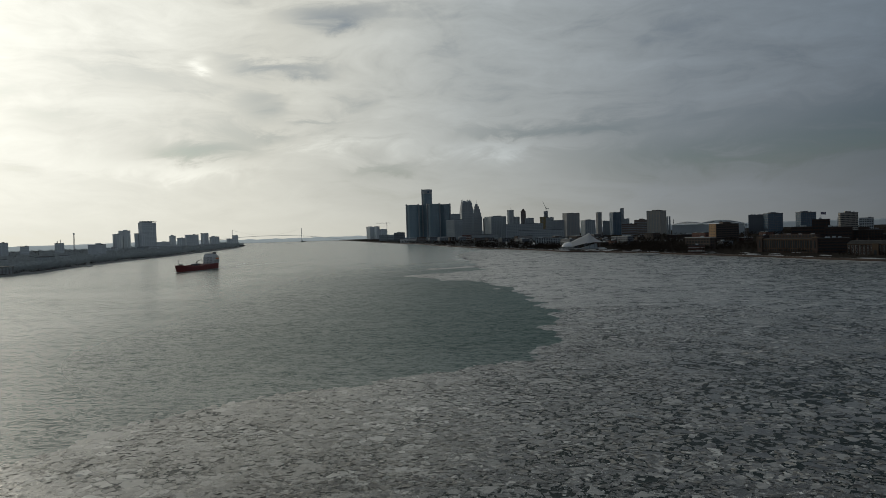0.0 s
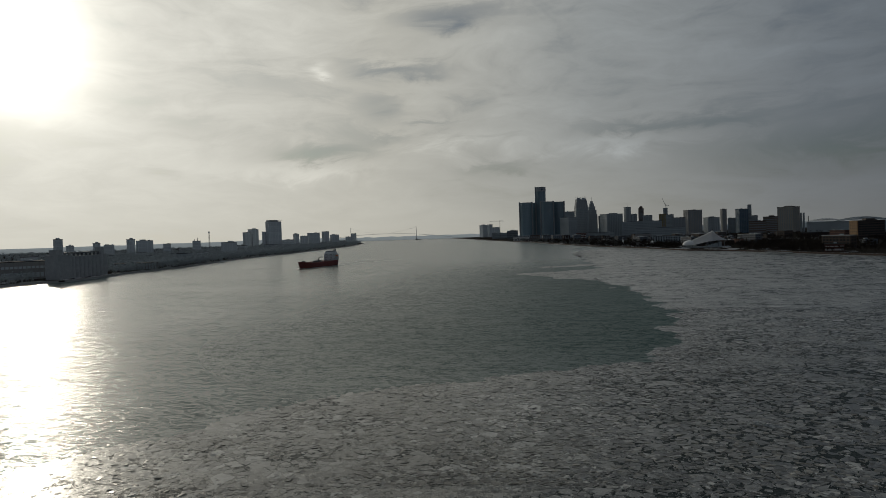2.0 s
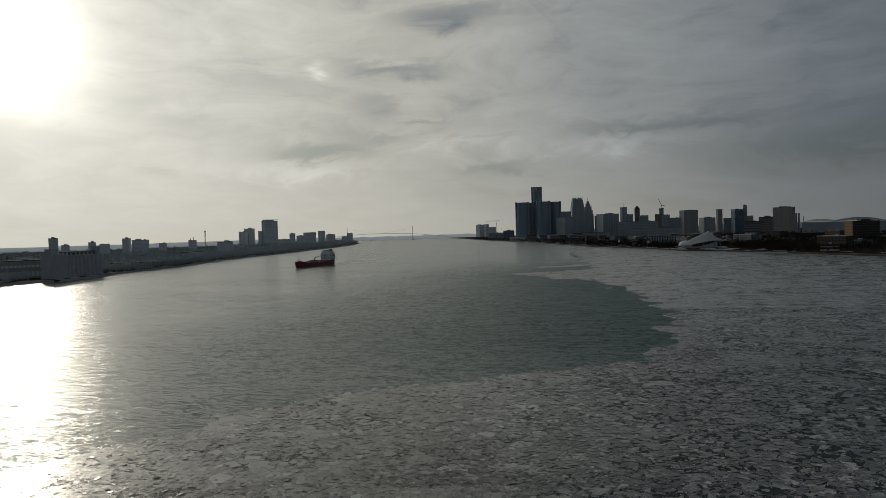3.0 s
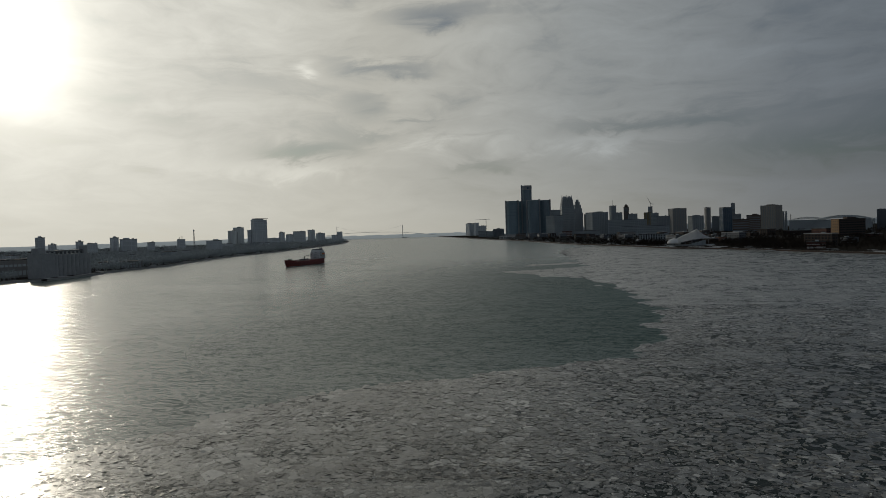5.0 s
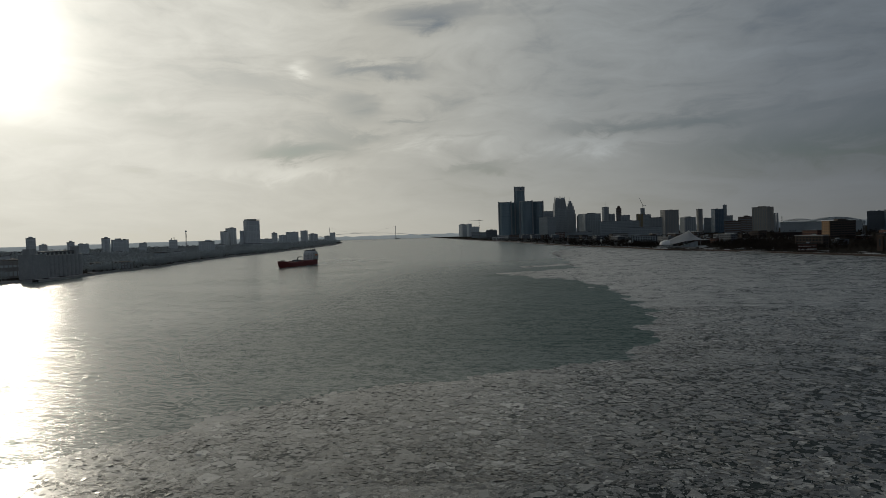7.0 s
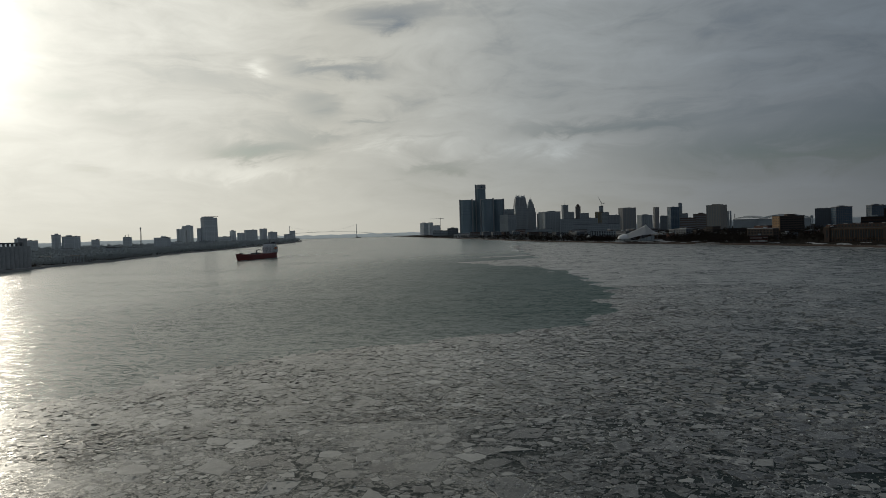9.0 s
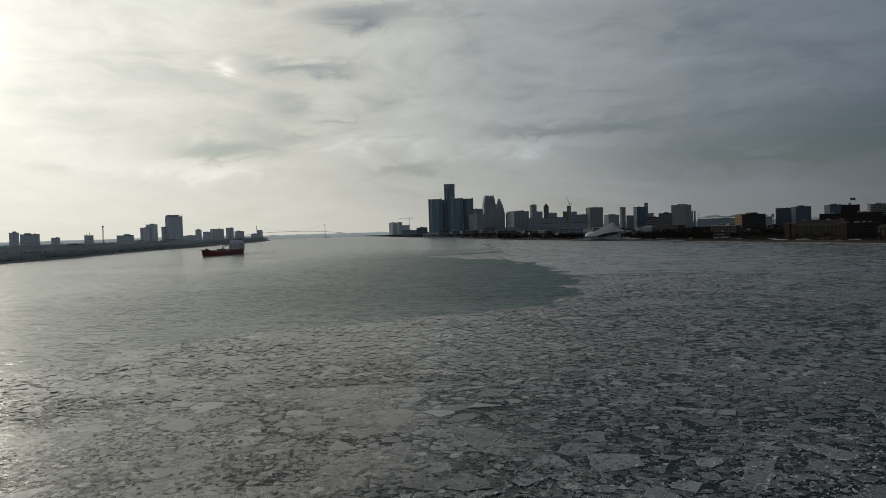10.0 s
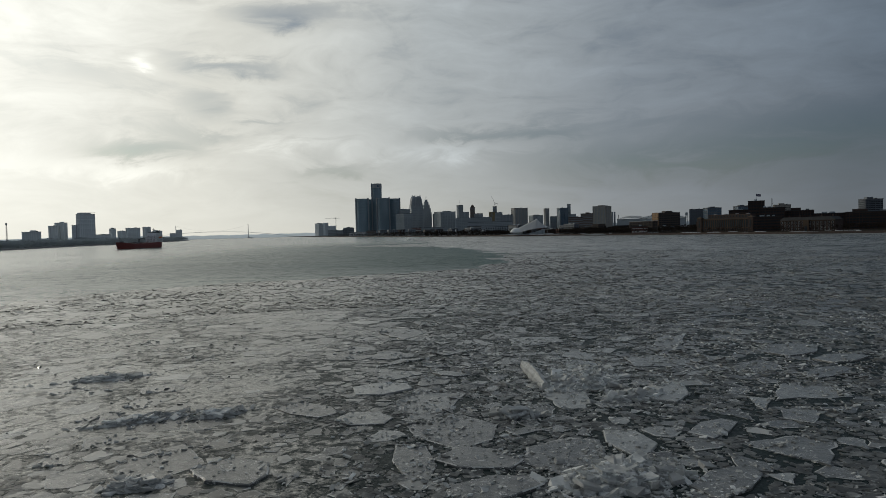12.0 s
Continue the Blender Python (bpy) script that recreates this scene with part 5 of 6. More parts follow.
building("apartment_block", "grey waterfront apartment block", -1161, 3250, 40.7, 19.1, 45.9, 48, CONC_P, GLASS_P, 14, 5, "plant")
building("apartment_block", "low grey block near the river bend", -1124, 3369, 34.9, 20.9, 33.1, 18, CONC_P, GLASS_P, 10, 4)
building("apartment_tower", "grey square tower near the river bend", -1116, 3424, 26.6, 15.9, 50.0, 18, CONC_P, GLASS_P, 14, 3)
# Light concrete stands in for haze on these two wharf sheds.
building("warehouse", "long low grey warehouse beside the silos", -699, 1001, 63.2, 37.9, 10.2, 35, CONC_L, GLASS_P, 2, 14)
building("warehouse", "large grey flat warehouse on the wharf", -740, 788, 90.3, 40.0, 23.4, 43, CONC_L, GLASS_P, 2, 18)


def crane(x, y, h, jib, tilt, yaw, label):
    root = empty("tower_crane", label, "crane", x, y, LAND, yaw)
    for sx in (-1, 1):
        for sy in (-1, 1):
            part("mast_leg", rod((sx, sy, -1), (sx, sy, h), 0.28), STEEL, root)
    for i in range(int(h / 5)):
        s = 1 if i % 2 else -1
        part("mast_brace", rod((-s, -1, i * 5), (s, -1, i * 5 + 5), 0.16), STEEL, root)
    c, s = math.cos(radians(tilt)), math.sin(radians(tilt))
    part("jib", rod((0, 0, h), (jib * c, 0, h + jib * s), 0.9, 0.5, 4), STEEL, root)
    part("counter_jib", rod((0, 0, h), (-jib * 0.3, 0, h), 0.8, 0.8, 4), STEEL, root)
    box("counterweight", root, CONC_D, (-jib * 0.3, 0, h - 1.5), (3, 2, 3))
    box("cab", root, WHITE, (1.6, 0, h - 2), (2, 2, 2.4))
    part("peak", rod((0, 0, h), (0, 0, h + 7), 0.6, 0.3), STEEL, root)


crane(-339, 3385, 88, 52, 0, 180, "grey tower crane with a level jib on the riverfront")
crane(391, 2896, 122, 34, 66, 180, "luffing tower crane with raised jib over downtown")


def tent_roof():
    """A white shell over the stage and a tensile roof that sweeps up to one peak over the seats."""
    root = empty("amphitheatre", "white tent-roofed amphitheatre at the water edge", "amphitheatre", 248, 1330, LAND, -11)
    bm = bmesh.new()
    rows = []
    for i in range(15):
        a = math.pi * i / 14
        row = []
        for j in range(9):
            b = math.pi / 2 * j / 8
            row.append(bm.verts.new((-27 - 12.5 * math.cos(a) * math.cos(b), -11 * math.sin(a) * math.cos(b) + 2, 4.0 + 9.5 * math.sin(b))))
        rows.append(row)
    for a, b in zip(rows, rows[1:]):
        for j in range(8):
            bm.faces.new((a[j], b[j], b[j + 1], a[j + 1]))
    bmesh.ops.remove_doubles(bm, verts=bm.verts[:], dist=0.05)
    for f in bm.faces:
        f.smooth = True
    bmesh.ops.recalc_face_normals(bm, faces=bm.faces)
    bmesh.ops.solidify(bm, geom=bm.faces[:], thickness=0.3)
    part("stage_shell", bm, SHELL, root, "smooth white stage shell")
    bm = bmesh.new()
    rows = []
    for i in range(33):
        u = -22 + 60 * i / 32
        ridge = float(np.interp(u, [-22, -14, -6, 0, 6, 11, 14, 17, 24, 32, 38], [13.5, 17.5, 21.0, 23.5, 26.5, 29.0, 31.5, 27.0, 20.5, 16.0, 13.2]))
        edge = float(np.interp(u, [-22, -16, -6, 8, 22, 38], [4.5, 5.5, 8.0, 11.0, 12.5, 13.0]))
        half = float(np.interp(u, [-22, -6, 10, 24, 38], [8, 15, 19, 14, 1.5]))
        row = []
        for j in range(15):
            v = -1 + j / 7
            sag = (1 - abs(v)) ** 1.35
            row.append(bm.verts.new((u, v * half, edge + (ridge - edge) * sag + 0.5 * math.cos(u * 0.9) * abs(v))))
        rows.append(row)
    for a, b in zip(rows, rows[1:]):
        for j in range(14):
            bm.faces.new((a[j], a[j + 1], b[j + 1], b[j]))
    for f in bm.faces:
        f.smooth = True
    bmesh.ops.recalc_face_normals(bm, faces=bm.faces)
    bmesh.ops.solidify(bm, geom=bm.faces[:], thickness=0.12)
    part("tent_roof", bm, TENT, root)
    part("mast", rod((14, 0, -1), (14, 0, 33.5), 0.55, 0.35), STEEL, root)
    box("stage_house", root, CONC_D, (-24, 6, 3), (18, 10, 8))
    for i in range(6):
        u = -16 + i * 10
        h = float(np.interp(u, [-16, -6, 8, 22, 38], [5.2, 8.0, 10.8, 12.2, 12.8]))
        half = float(np.interp(u, [-22, -6, 10, 24, 38], [8, 15, 19, 14, 1.5]))
        part("support_post", rod((u, -half * 0.98, -1), (u, -half * 0.98, h), 0.4), STEEL, root)
    for i in range(5):
        box("seating_tier", root, CONC_D, (2 + i * 6, 0, 1.0 + i * 0.9), (6, 26 - i * 2, 2.4 + i * 1.8))
    for i in range(4):
        part("shell_post", rod((-36 + i * 5, -7, -1), (-36 + i * 5, -7, 4.4), 0.5), STEEL, root)
    box("terrace", root, CONC_M, (2, 0, 0.4), (84, 36, 1.4))


tent_roof()


def arched_panel(w, h, arch, m_depth=0.5):
    """A tall window with a round head, as a thin slab standing in the plane y = 0."""
    pts = [(-w / 2, 0), (w / 2, 0)] + [(w / 2 * math.cos(a * math.pi / 8), h - w / 2 * arch + w / 2 * arch * math.sin(a * math.pi / 8)) for a in range(0, 9)]
    bm = bmesh.new()
    f0 = [bm.verts.new((x, -m_depth / 2, z)) for x, z in pts]
    f1 = [bm.verts.new((x, m_depth / 2, z)) for x, z in pts]
    n = len(pts)
    bm.faces.new(f0)
    bm.faces.new(f1[::-1])
    for i in range(n):
        bm.faces.new((f0[i], f1[i], f1[(i + 1) % n], f0[(i + 1) % n]))
    bmesh.ops.recalc_face_normals(bm, faces=bm.faces)
    return bm


def mesh_from(bm, name, m):
    me = bpy.data.meshes.new(name)
    bm.to_mesh(me)
    bm.free()
    me.materials.append(m)
    return me


def facade_root(name, label, a, b):
    """A root at the middle of a front that runs from a to b, its own -y facing the river."""
    (x0, y0), (x1, y1) = a, b
    yaw = math.degrees(math.atan2(y1 - y0, x1 - x0))
    return empty(name, label, "building", (x0 + x1) / 2, (y0 + y1) / 2, LAND, yaw), math.hypot(x1 - x0, y1 - y0)


def arcade_building():
    root, ln = facade_root("arcade_building", "long brown brick riverside hall with tall arched bays", (433, 975), (472, 892))
    h, d = 18.2, 26
    box("wall", root, BRICK_D, (0, d / 2, h / 2 - 0.5), (ln, d, h + 1))
    win = mesh_from(arched_panel(2.1, 10.2, 1.0), "arched_window", GLASS_D)
    low = mesh_from(arched_panel(1.7, 3.0, 0.3), "low_window", GLASS_D)
    n = 25
    for i in range(n):
        u = -ln / 2 + (i + 0.5) * ln / n
        shared("arched_window", win, root, pose(u, -0.02, 6.2))
        shared("low_window", low, root, pose(u, -0.02, 1.4))
        box("pier", root, STONE, (u + ln / n / 2, -0.2, 9.6), (0.75, 0.8, 16.4))
    box("cornice", root, STONE, (0, 0.2, h - 0.6), (ln + 1.2, 1.6, 1.3))
    box("string_course", root, STONE, (0, -0.1, 5.4), (ln + 0.6, 0.9, 0.6))
    for sx in (-1, 1):
        box("end_pavilion", root, BRICK_D, (sx * (ln / 2 - 3), 1, h / 2), (8, 5, h + 2.5))
        box("pavilion_cap", root, STONE, (sx * (ln / 2 - 3), 1, h + 1.4), (9, 6, 0.7))
        shared("arched_window", win, root, pose(sx * (ln / 2 - 3), -1.52, 6.2))
        part("pediment", prism([(-4.5, -1), (4.5, -1), (4.5, 3), (-4.5, 3)], h + 1.7, h + 3.6, 0.15), STONE, root, "", pose(sx * (ln / 2 - 3), 0, 0))
    box("roof", root, ROOF, (0, d / 2 + 0.5, h + 0.4), (ln - 1, d - 2, 0.8))
    upper = box("upper_storey", root, BRICK_D, (-2, d / 2 + 4, h + 3.2), (ln * 0.78, 10, 6))
    for i in range(14):
        under(box("upper_window", root, GLASS_D, (-2 - ln * 0.36 + i * ln * 0.72 / 13, d / 2 - 1.03, h + 3.4), (2.6, 0.2, 2.6)), upper)
    for i in range(4):
        box("skylight", root, SNOW, (-ln * 0.3 + i * ln * 0.2, d / 2 + 2, h + 6.6), (4, 3, 0.8))


def ornate_building():
    root, ln = facade_root("ornate_building", "brown brick riverside block with pale stone windows and arched door", (478, 836), (512, 778))
    h, d = 12.5, 20
    box("wall", root, BRICK_D, (0, d / 2, h / 2 - 0.5), (ln, d, h + 1))
    frame_m = mesh_from(arched_panel(2.1, 3.0, 0.25, 0.24), "window_surround", CONC_L)
    pane = mesh_from(arched_panel(1.5, 2.5, 0.25, 0.5), "window_pane", GLASS_D)
    n = 15
    for k in range(3):
        for i in range(n):
            u = -ln / 2 + (i + 0.5) * ln / n
            if abs(u) < 4.5 and k == 0:
                continue
            shared("window_surround", frame_m, root, pose(u, -0.1, 0.8 + k * 3.9))
            shared("window_pane", pane, root, pose(u, -0.12, 1.1 + k * 3.9))
    box("cornice", root, STONE, (0, 0, h + 0.2), (ln + 1, 1.4, 0.8))
    box("entrance_bay", root, STONE, (0, -0.6, 6.6), (7.5, 2.2, 14))
    shared("entrance_door", mesh_from(arched_panel(3.2, 6.0, 1.0), "entrance_door", GLASS_D), root, pose(0, -1.75, 0.2))
    part("roof", prism([(-ln / 2 - 0.4, -0.4), (ln / 2 + 0.4, -0.4), (ln / 2 + 0.4, d), (-ln / 2 - 0.4, d)], h + 0.6, h + 4.6, 0.86, (0, d / 2)), ROOF, root, "dark slate pitched roof")
    for i in range(9):
        box("dormer", root, SNOW, (-ln * 0.42 + i * ln * 0.105, 2.4, h + 3.0), (2.2, 2.0, 1.6))
    for i in range(5):
        box("chimney", root, BRICK_D, (-ln * 0.4 + i * ln * 0.2, d * 0.5, h + 5.4), (1.4, 1.4, 3.4))


arcade_building()
ornate_building()


def flagpole():
    root = empty("flagpole", "tall pole with a waving striped flag on the brick tower", "flagpole", 524, 980, 46.6, 0)
    part("pole", rod((0, 0, -0.4), (0, 0, 10.6), 0.32, 0.2), STEEL, root)
    bm = bmesh.new()
    rows = []
    for i in range(13):
        u = i / 12
        off = 0.5 * math.sin(u * 7) * u
        rows.append([bm.verts.new((0.2 + 7.2 * u, off, 6.6 + 3.6 * j / 4 - 0.6 * u)) for j in range(5)])
    for a, b in zip(rows, rows[1:]):
        for j in range(4):
            bm.faces.new((a[j], b[j], b[j + 1], a[j + 1]))
    bmesh.ops.solidify(bm, geom=bm.faces[:], thickness=0.06)
    part("flag", bm, FLAG_MAT, root, "faded red, white and blue flag")


flagpole()


def water_tank(x, y, h):
    root = empty("water_tower", "dark steel rooftop-style water tank on legs", "water tower", x, y, LAND, 0)
    for i in range(4):
        a = math.pi / 4 + i * math.pi / 2
        part("leg", rod((3.2 * math.cos(a), 3.2 * math.sin(a), -0.5), (2.2 * math.cos(a), 2.2 * math.sin(a), h - 6), 0.35), STEEL, root)
    part("tank", prism(round_plan(3.1, 16), h - 6.5, h - 1.2), CONC_D, root)
    part("cap", prism(round_plan(3.3, 16), h - 1.2, h + 0.6, 0.2), CONC_D, root)


water_tank(634, 1490, 39)


def chimney(x, y, h, r, label, m=CONC_D):
    root = empty("chimney", label, "chimney", x, y, LAND, 0)
    part("flue", rod((0, 0, -1), (0, 0, h), r * 1.35, r, 10), m, root)
    part("rim", prism(round_plan(r * 1.15, 10), h - 1.2, h), CONC_M, root)


chimney(855, 2743, 71, 3.4, "dark slim chimney stack behind the apartment tower")
chimney(864, 2741, 71, 3.4, "dark slim chimney stack beside its twin")
chimney(879, 2738, 58, 1.2, "thin dark stack behind the apartment tower", STEEL)


def stadium(x, y, w, h, rise, m, label, yaw):
    root = empty("stadium", label, "stadium", x, y, LAND, yaw)
    box("stand", root, CONC_D, (0, 0, h / 2 - 1), (w, 60, h + 1))
    bm = bmesh.new()
    rows = []
    for i in range(25):
        u = -1 + i / 12
        rows.append([bm.verts.new((u * w * 0.52, v, h + rise * (1 - u * u) * (1 - (v / 40) ** 2))) for v in (-34, -15, 0, 15, 34)])
    for a, b in zip(rows, rows[1:]):
        for j in range(4):
            bm.faces.new((a[j], b[j], b[j + 1], a[j + 1]))
    bmesh.ops.solidify(bm, geom=bm.faces[:], thickness=1.2)
    part("roof", bm, m, root)
    for i in range(9):
        u = -0.8 + 0.2 * i
        box("roof_truss", root, m, (u * w * 0.5, 0, h + rise * (1 - u * u) * 0.97), (1.0, 30, 0.9))


stadium(810, 2367, 104, 37, 10, WHITE, "pale arched stadium roof on the skyline", -19)
stadium(890, 2290, 150, 36, 13, CONC_D, "dark domed stadium roof on the skyline", -21)
lattice = empty("antenna_mast", "thin dark lattice mast on a brick roof", "mast", 526, 940, LAND + 32.9, 0)
for _sx in (-1, 1):
    part("mast_leg", rod((_sx, 0, -1), (_sx, 0, 13), 0.18), STEEL, lattice)
for _i in range(6):
    part("mast_brace", rod((-1, 0, _i * 2), (1, 0, _i * 2 + 2), 0.12), STEEL, lattice)


def lighthouse(x, y):
    root = empty("lighthouse", "small white lighthouse on the river walk", "lighthouse", x, y, LAND, 0)
    part("tower", prism(round_plan(2.6, 10), -0.3, 14, 0.6), WHITE, root)
    part("lantern", prism(round_plan(1.5, 8), 14, 17), GLASS_D, root)
    part("cap", prism(round_plan(1.8, 8), 17, 19, 0.1), CONC_D, root)


lighthouse(118, 1560)


def marquee(x, y, r, h):
    root = empty("marquee", "white peaked marquee on the riverfront", "marquee", x, y, LAND, 0)
    part("canopy", prism(round_plan(r, 8), 2.5, h, 0.06), TENT, root)
    for i in range(4):
        a = math.pi / 4 + i * math.pi / 2
        part("post", rod((r * 0.8 * math.cos(a), r * 0.8 * math.sin(a), -0.2), (r * 0.8 * math.cos(a), r * 0.8 * math.sin(a), 3.2), 0.2), WHITE, root)


marquee(-52, 2330, 9, 12)
marquee(176, 1520, 13, 11)

# ---- the bridge ----
def bridge():
    # White paint on the members stands in for haze lightening them.
    a, b = Vector((-1397, 4228, 0)), Vector((-986, 4341, 0))
    root = empty("suspension_bridge", "grey suspension bridge far down the hazy river", "bridge", 0, 0)
    run = b - a
    for p in (a, b):
        for s in (-6, 6):
            off = Vector((-run.y, run.x, 0)).normalized() * s
            part("tower_leg", rod((p + off) + Vector((0, 0, -2)), (p + off) + Vector((0, 0, 87)), 1.7, 1.3, 4), WHITE, root)
        for z in (42, 64, 84):
            off = Vector((-run.y, run.x, 0)).normalized() * 6
            part("tower_strut", rod(p - off + Vector((0, 0, z)), p + off + Vector((0, 0, z)), 1.4, 1.4, 4), WHITE, root)

    def deck(f):
        return a + run * f + Vector((0, 0, 44 - 26 * (f - 0.5) ** 2 * (1.0 if 0 <= f <= 1 else 1.15)))

    steps = [i / 10 for i in range(-7, 22)]
    for f, g in zip(steps, steps[1:]):
        part("deck_span", rod(deck(f), deck(g), 0.95, 0.95, 4), WHITE, root)
    for i in range(12):
        f, g = i / 12, (i + 1) / 12

        def cable(q):
            return a + run * q + Vector((0, 0, 48 + 38 * (2 * q - 1) ** 2))
        part("cable", rod(cable(f), cable(g), 0.22, 0.22, 4), WHITE, root)


bridge()


def barge(x, y, yaw, label):
    root = empty("barge", label, "barge", x, y, 0, yaw)
    part("hull", prism([(-16, -5), (14, -5), (19, 0), (14, 5), (-16, 5)], -0.5, 3.5, 1.03), BLACK, root)
    box("deckhouse", root, SHIP_WHITE, (-8, 0, 6), (9, 7, 6))


barge(-960, 4270, 20, "small dark work boat moored far down the river")

# ---- the far bank ----
def silos():
    root, ln = facade_root("grain_silos", "row of tall grey concrete grain silos on the wharf", (-655, 757), (-668, 868))
    root.rotation_euler[2] += math.pi
    h, r = 29, 4.7
    n = int((ln - 20) / (2 * r))
    left = -ln / 2 + n * 2 * r
    for i in range(n):
        u = -ln / 2 + (i + 0.5) * 2 * r
        for k in (0, 1):
            part("silo", prism(round_plan(r * 1.02, 18), -1, h), SILO, root, "", pose(u, 2 + k * 2 * r, 0))
    mid, wide = (left + ln / 2) / 2, ln / 2 - left
    block = box("work_house", root, SILO, (mid, 2 + r, h / 2), (wide, 4 * r, h + 3))
    under(box("parapet", root, SILO, (mid, 2 + r, h + 1.8), (wide + 0.8, 4 * r + 0.8, 0.8)), block)
    for i in range(3):
        under(box("wall_pilaster", root, SILO, (left + (i + 0.5) * wide / 3, 2 - r, h / 2), (1.0, 0.6, h + 2)), block)
    head = box("head_house", root, SILO, (mid + wide * 0.2, 2 + r, h + 5.2), (13, 9, 7))
    under(box("head_house_roof", root, CONC_D, (mid + wide * 0.2, 2 + r, h + 8.9), (14, 10, 0.6)), head)
    gallery = box("gallery", root, STEEL, (left - n * r, 2 + r, h + 4.2), (n * 2 * r, 4, 2.0))
    for i in range(n + 1):
        under(box("gallery_post", root, STEEL, (left - i * 2 * r, 2 + r, h + 1.6), (0.7, 3.0, 3.4)), gallery)
    for i in range(n):
        under(box("gallery_window", root, GLASS_D, (left - (i + 0.5) * 2 * r, -0.05 + r, h + 4.3), (3.0, 0.3, 1.1)), gallery)
    tower = box("end_tower", root, SILO, (-ln / 2 + 5, 2 + r, h + 5), (8, 8, 10))
    under(box("tower_roof", root, CONC_D, (-ln / 2 + 5, 2 + r, h + 10.2), (9, 9, 0.6)), tower)
    box("loading_shed", root, CONC_D, (ln * 0.05, -r * 1.3, 2.6), (30, 5, 7))


silos()


def radio_mast(x, y, h, label):
    root = empty("radio_mast", label, "mast", x, y, LAND, 0)
    for i in range(3):
        a = i * 2 * math.pi / 3
        part("mast_leg", rod((3 * math.cos(a), 3 * math.sin(a), -1), (1.1 * math.cos(a), 1.1 * math.sin(a), h), 0.45), STEEL, root)
    for i in range(10):
        f, g = i / 10, (i + 1) / 10
        part("mast_brace", rod((-3 + 1.9 * f, 0, h * f), (3 - 1.9 * g, 0, h * g), 0.3), STEEL, root)
    box("antenna_drum", root, CONC_D, (0, 0, h - 4), (4, 4, 5))


radio_mast(-1284, 2262, 74, "tall dark lattice radio mast above the trees")
for _x, _y, _h in ((-1318, 2240, 52), (-1326, 2236, 48), (-1150, 2330, 60), (-1110, 2360, 66)):
    chimney(_x, _y, _h, 1.0, "thin grey stack above the far trees", CONC_M)


def dock(x, y, ln, yaw, label):
    root = empty("dock", label, "dock", x, y, 0, yaw)
    box("deck", root, CONC_D, (0, 0, 1.6), (ln, 5, 0.7))
    for i in range(6):
        for s in (-2, 2):
            part("pile", rod((-ln / 2 + 1 + i * (ln - 2) / 5, s, -2), (-ln / 2 + 1 + i * (ln - 2) / 5, s, 1.4), 0.3), BARK, root)


dock(-688, 1260, 36, 105, "low dark timber dock at the far bank")
dock(-744, 1600, 30, 98, "dark boat dock at the far bank")
dock(300, 1062, 46, -60, "long dark dock on the ice at the city bank")

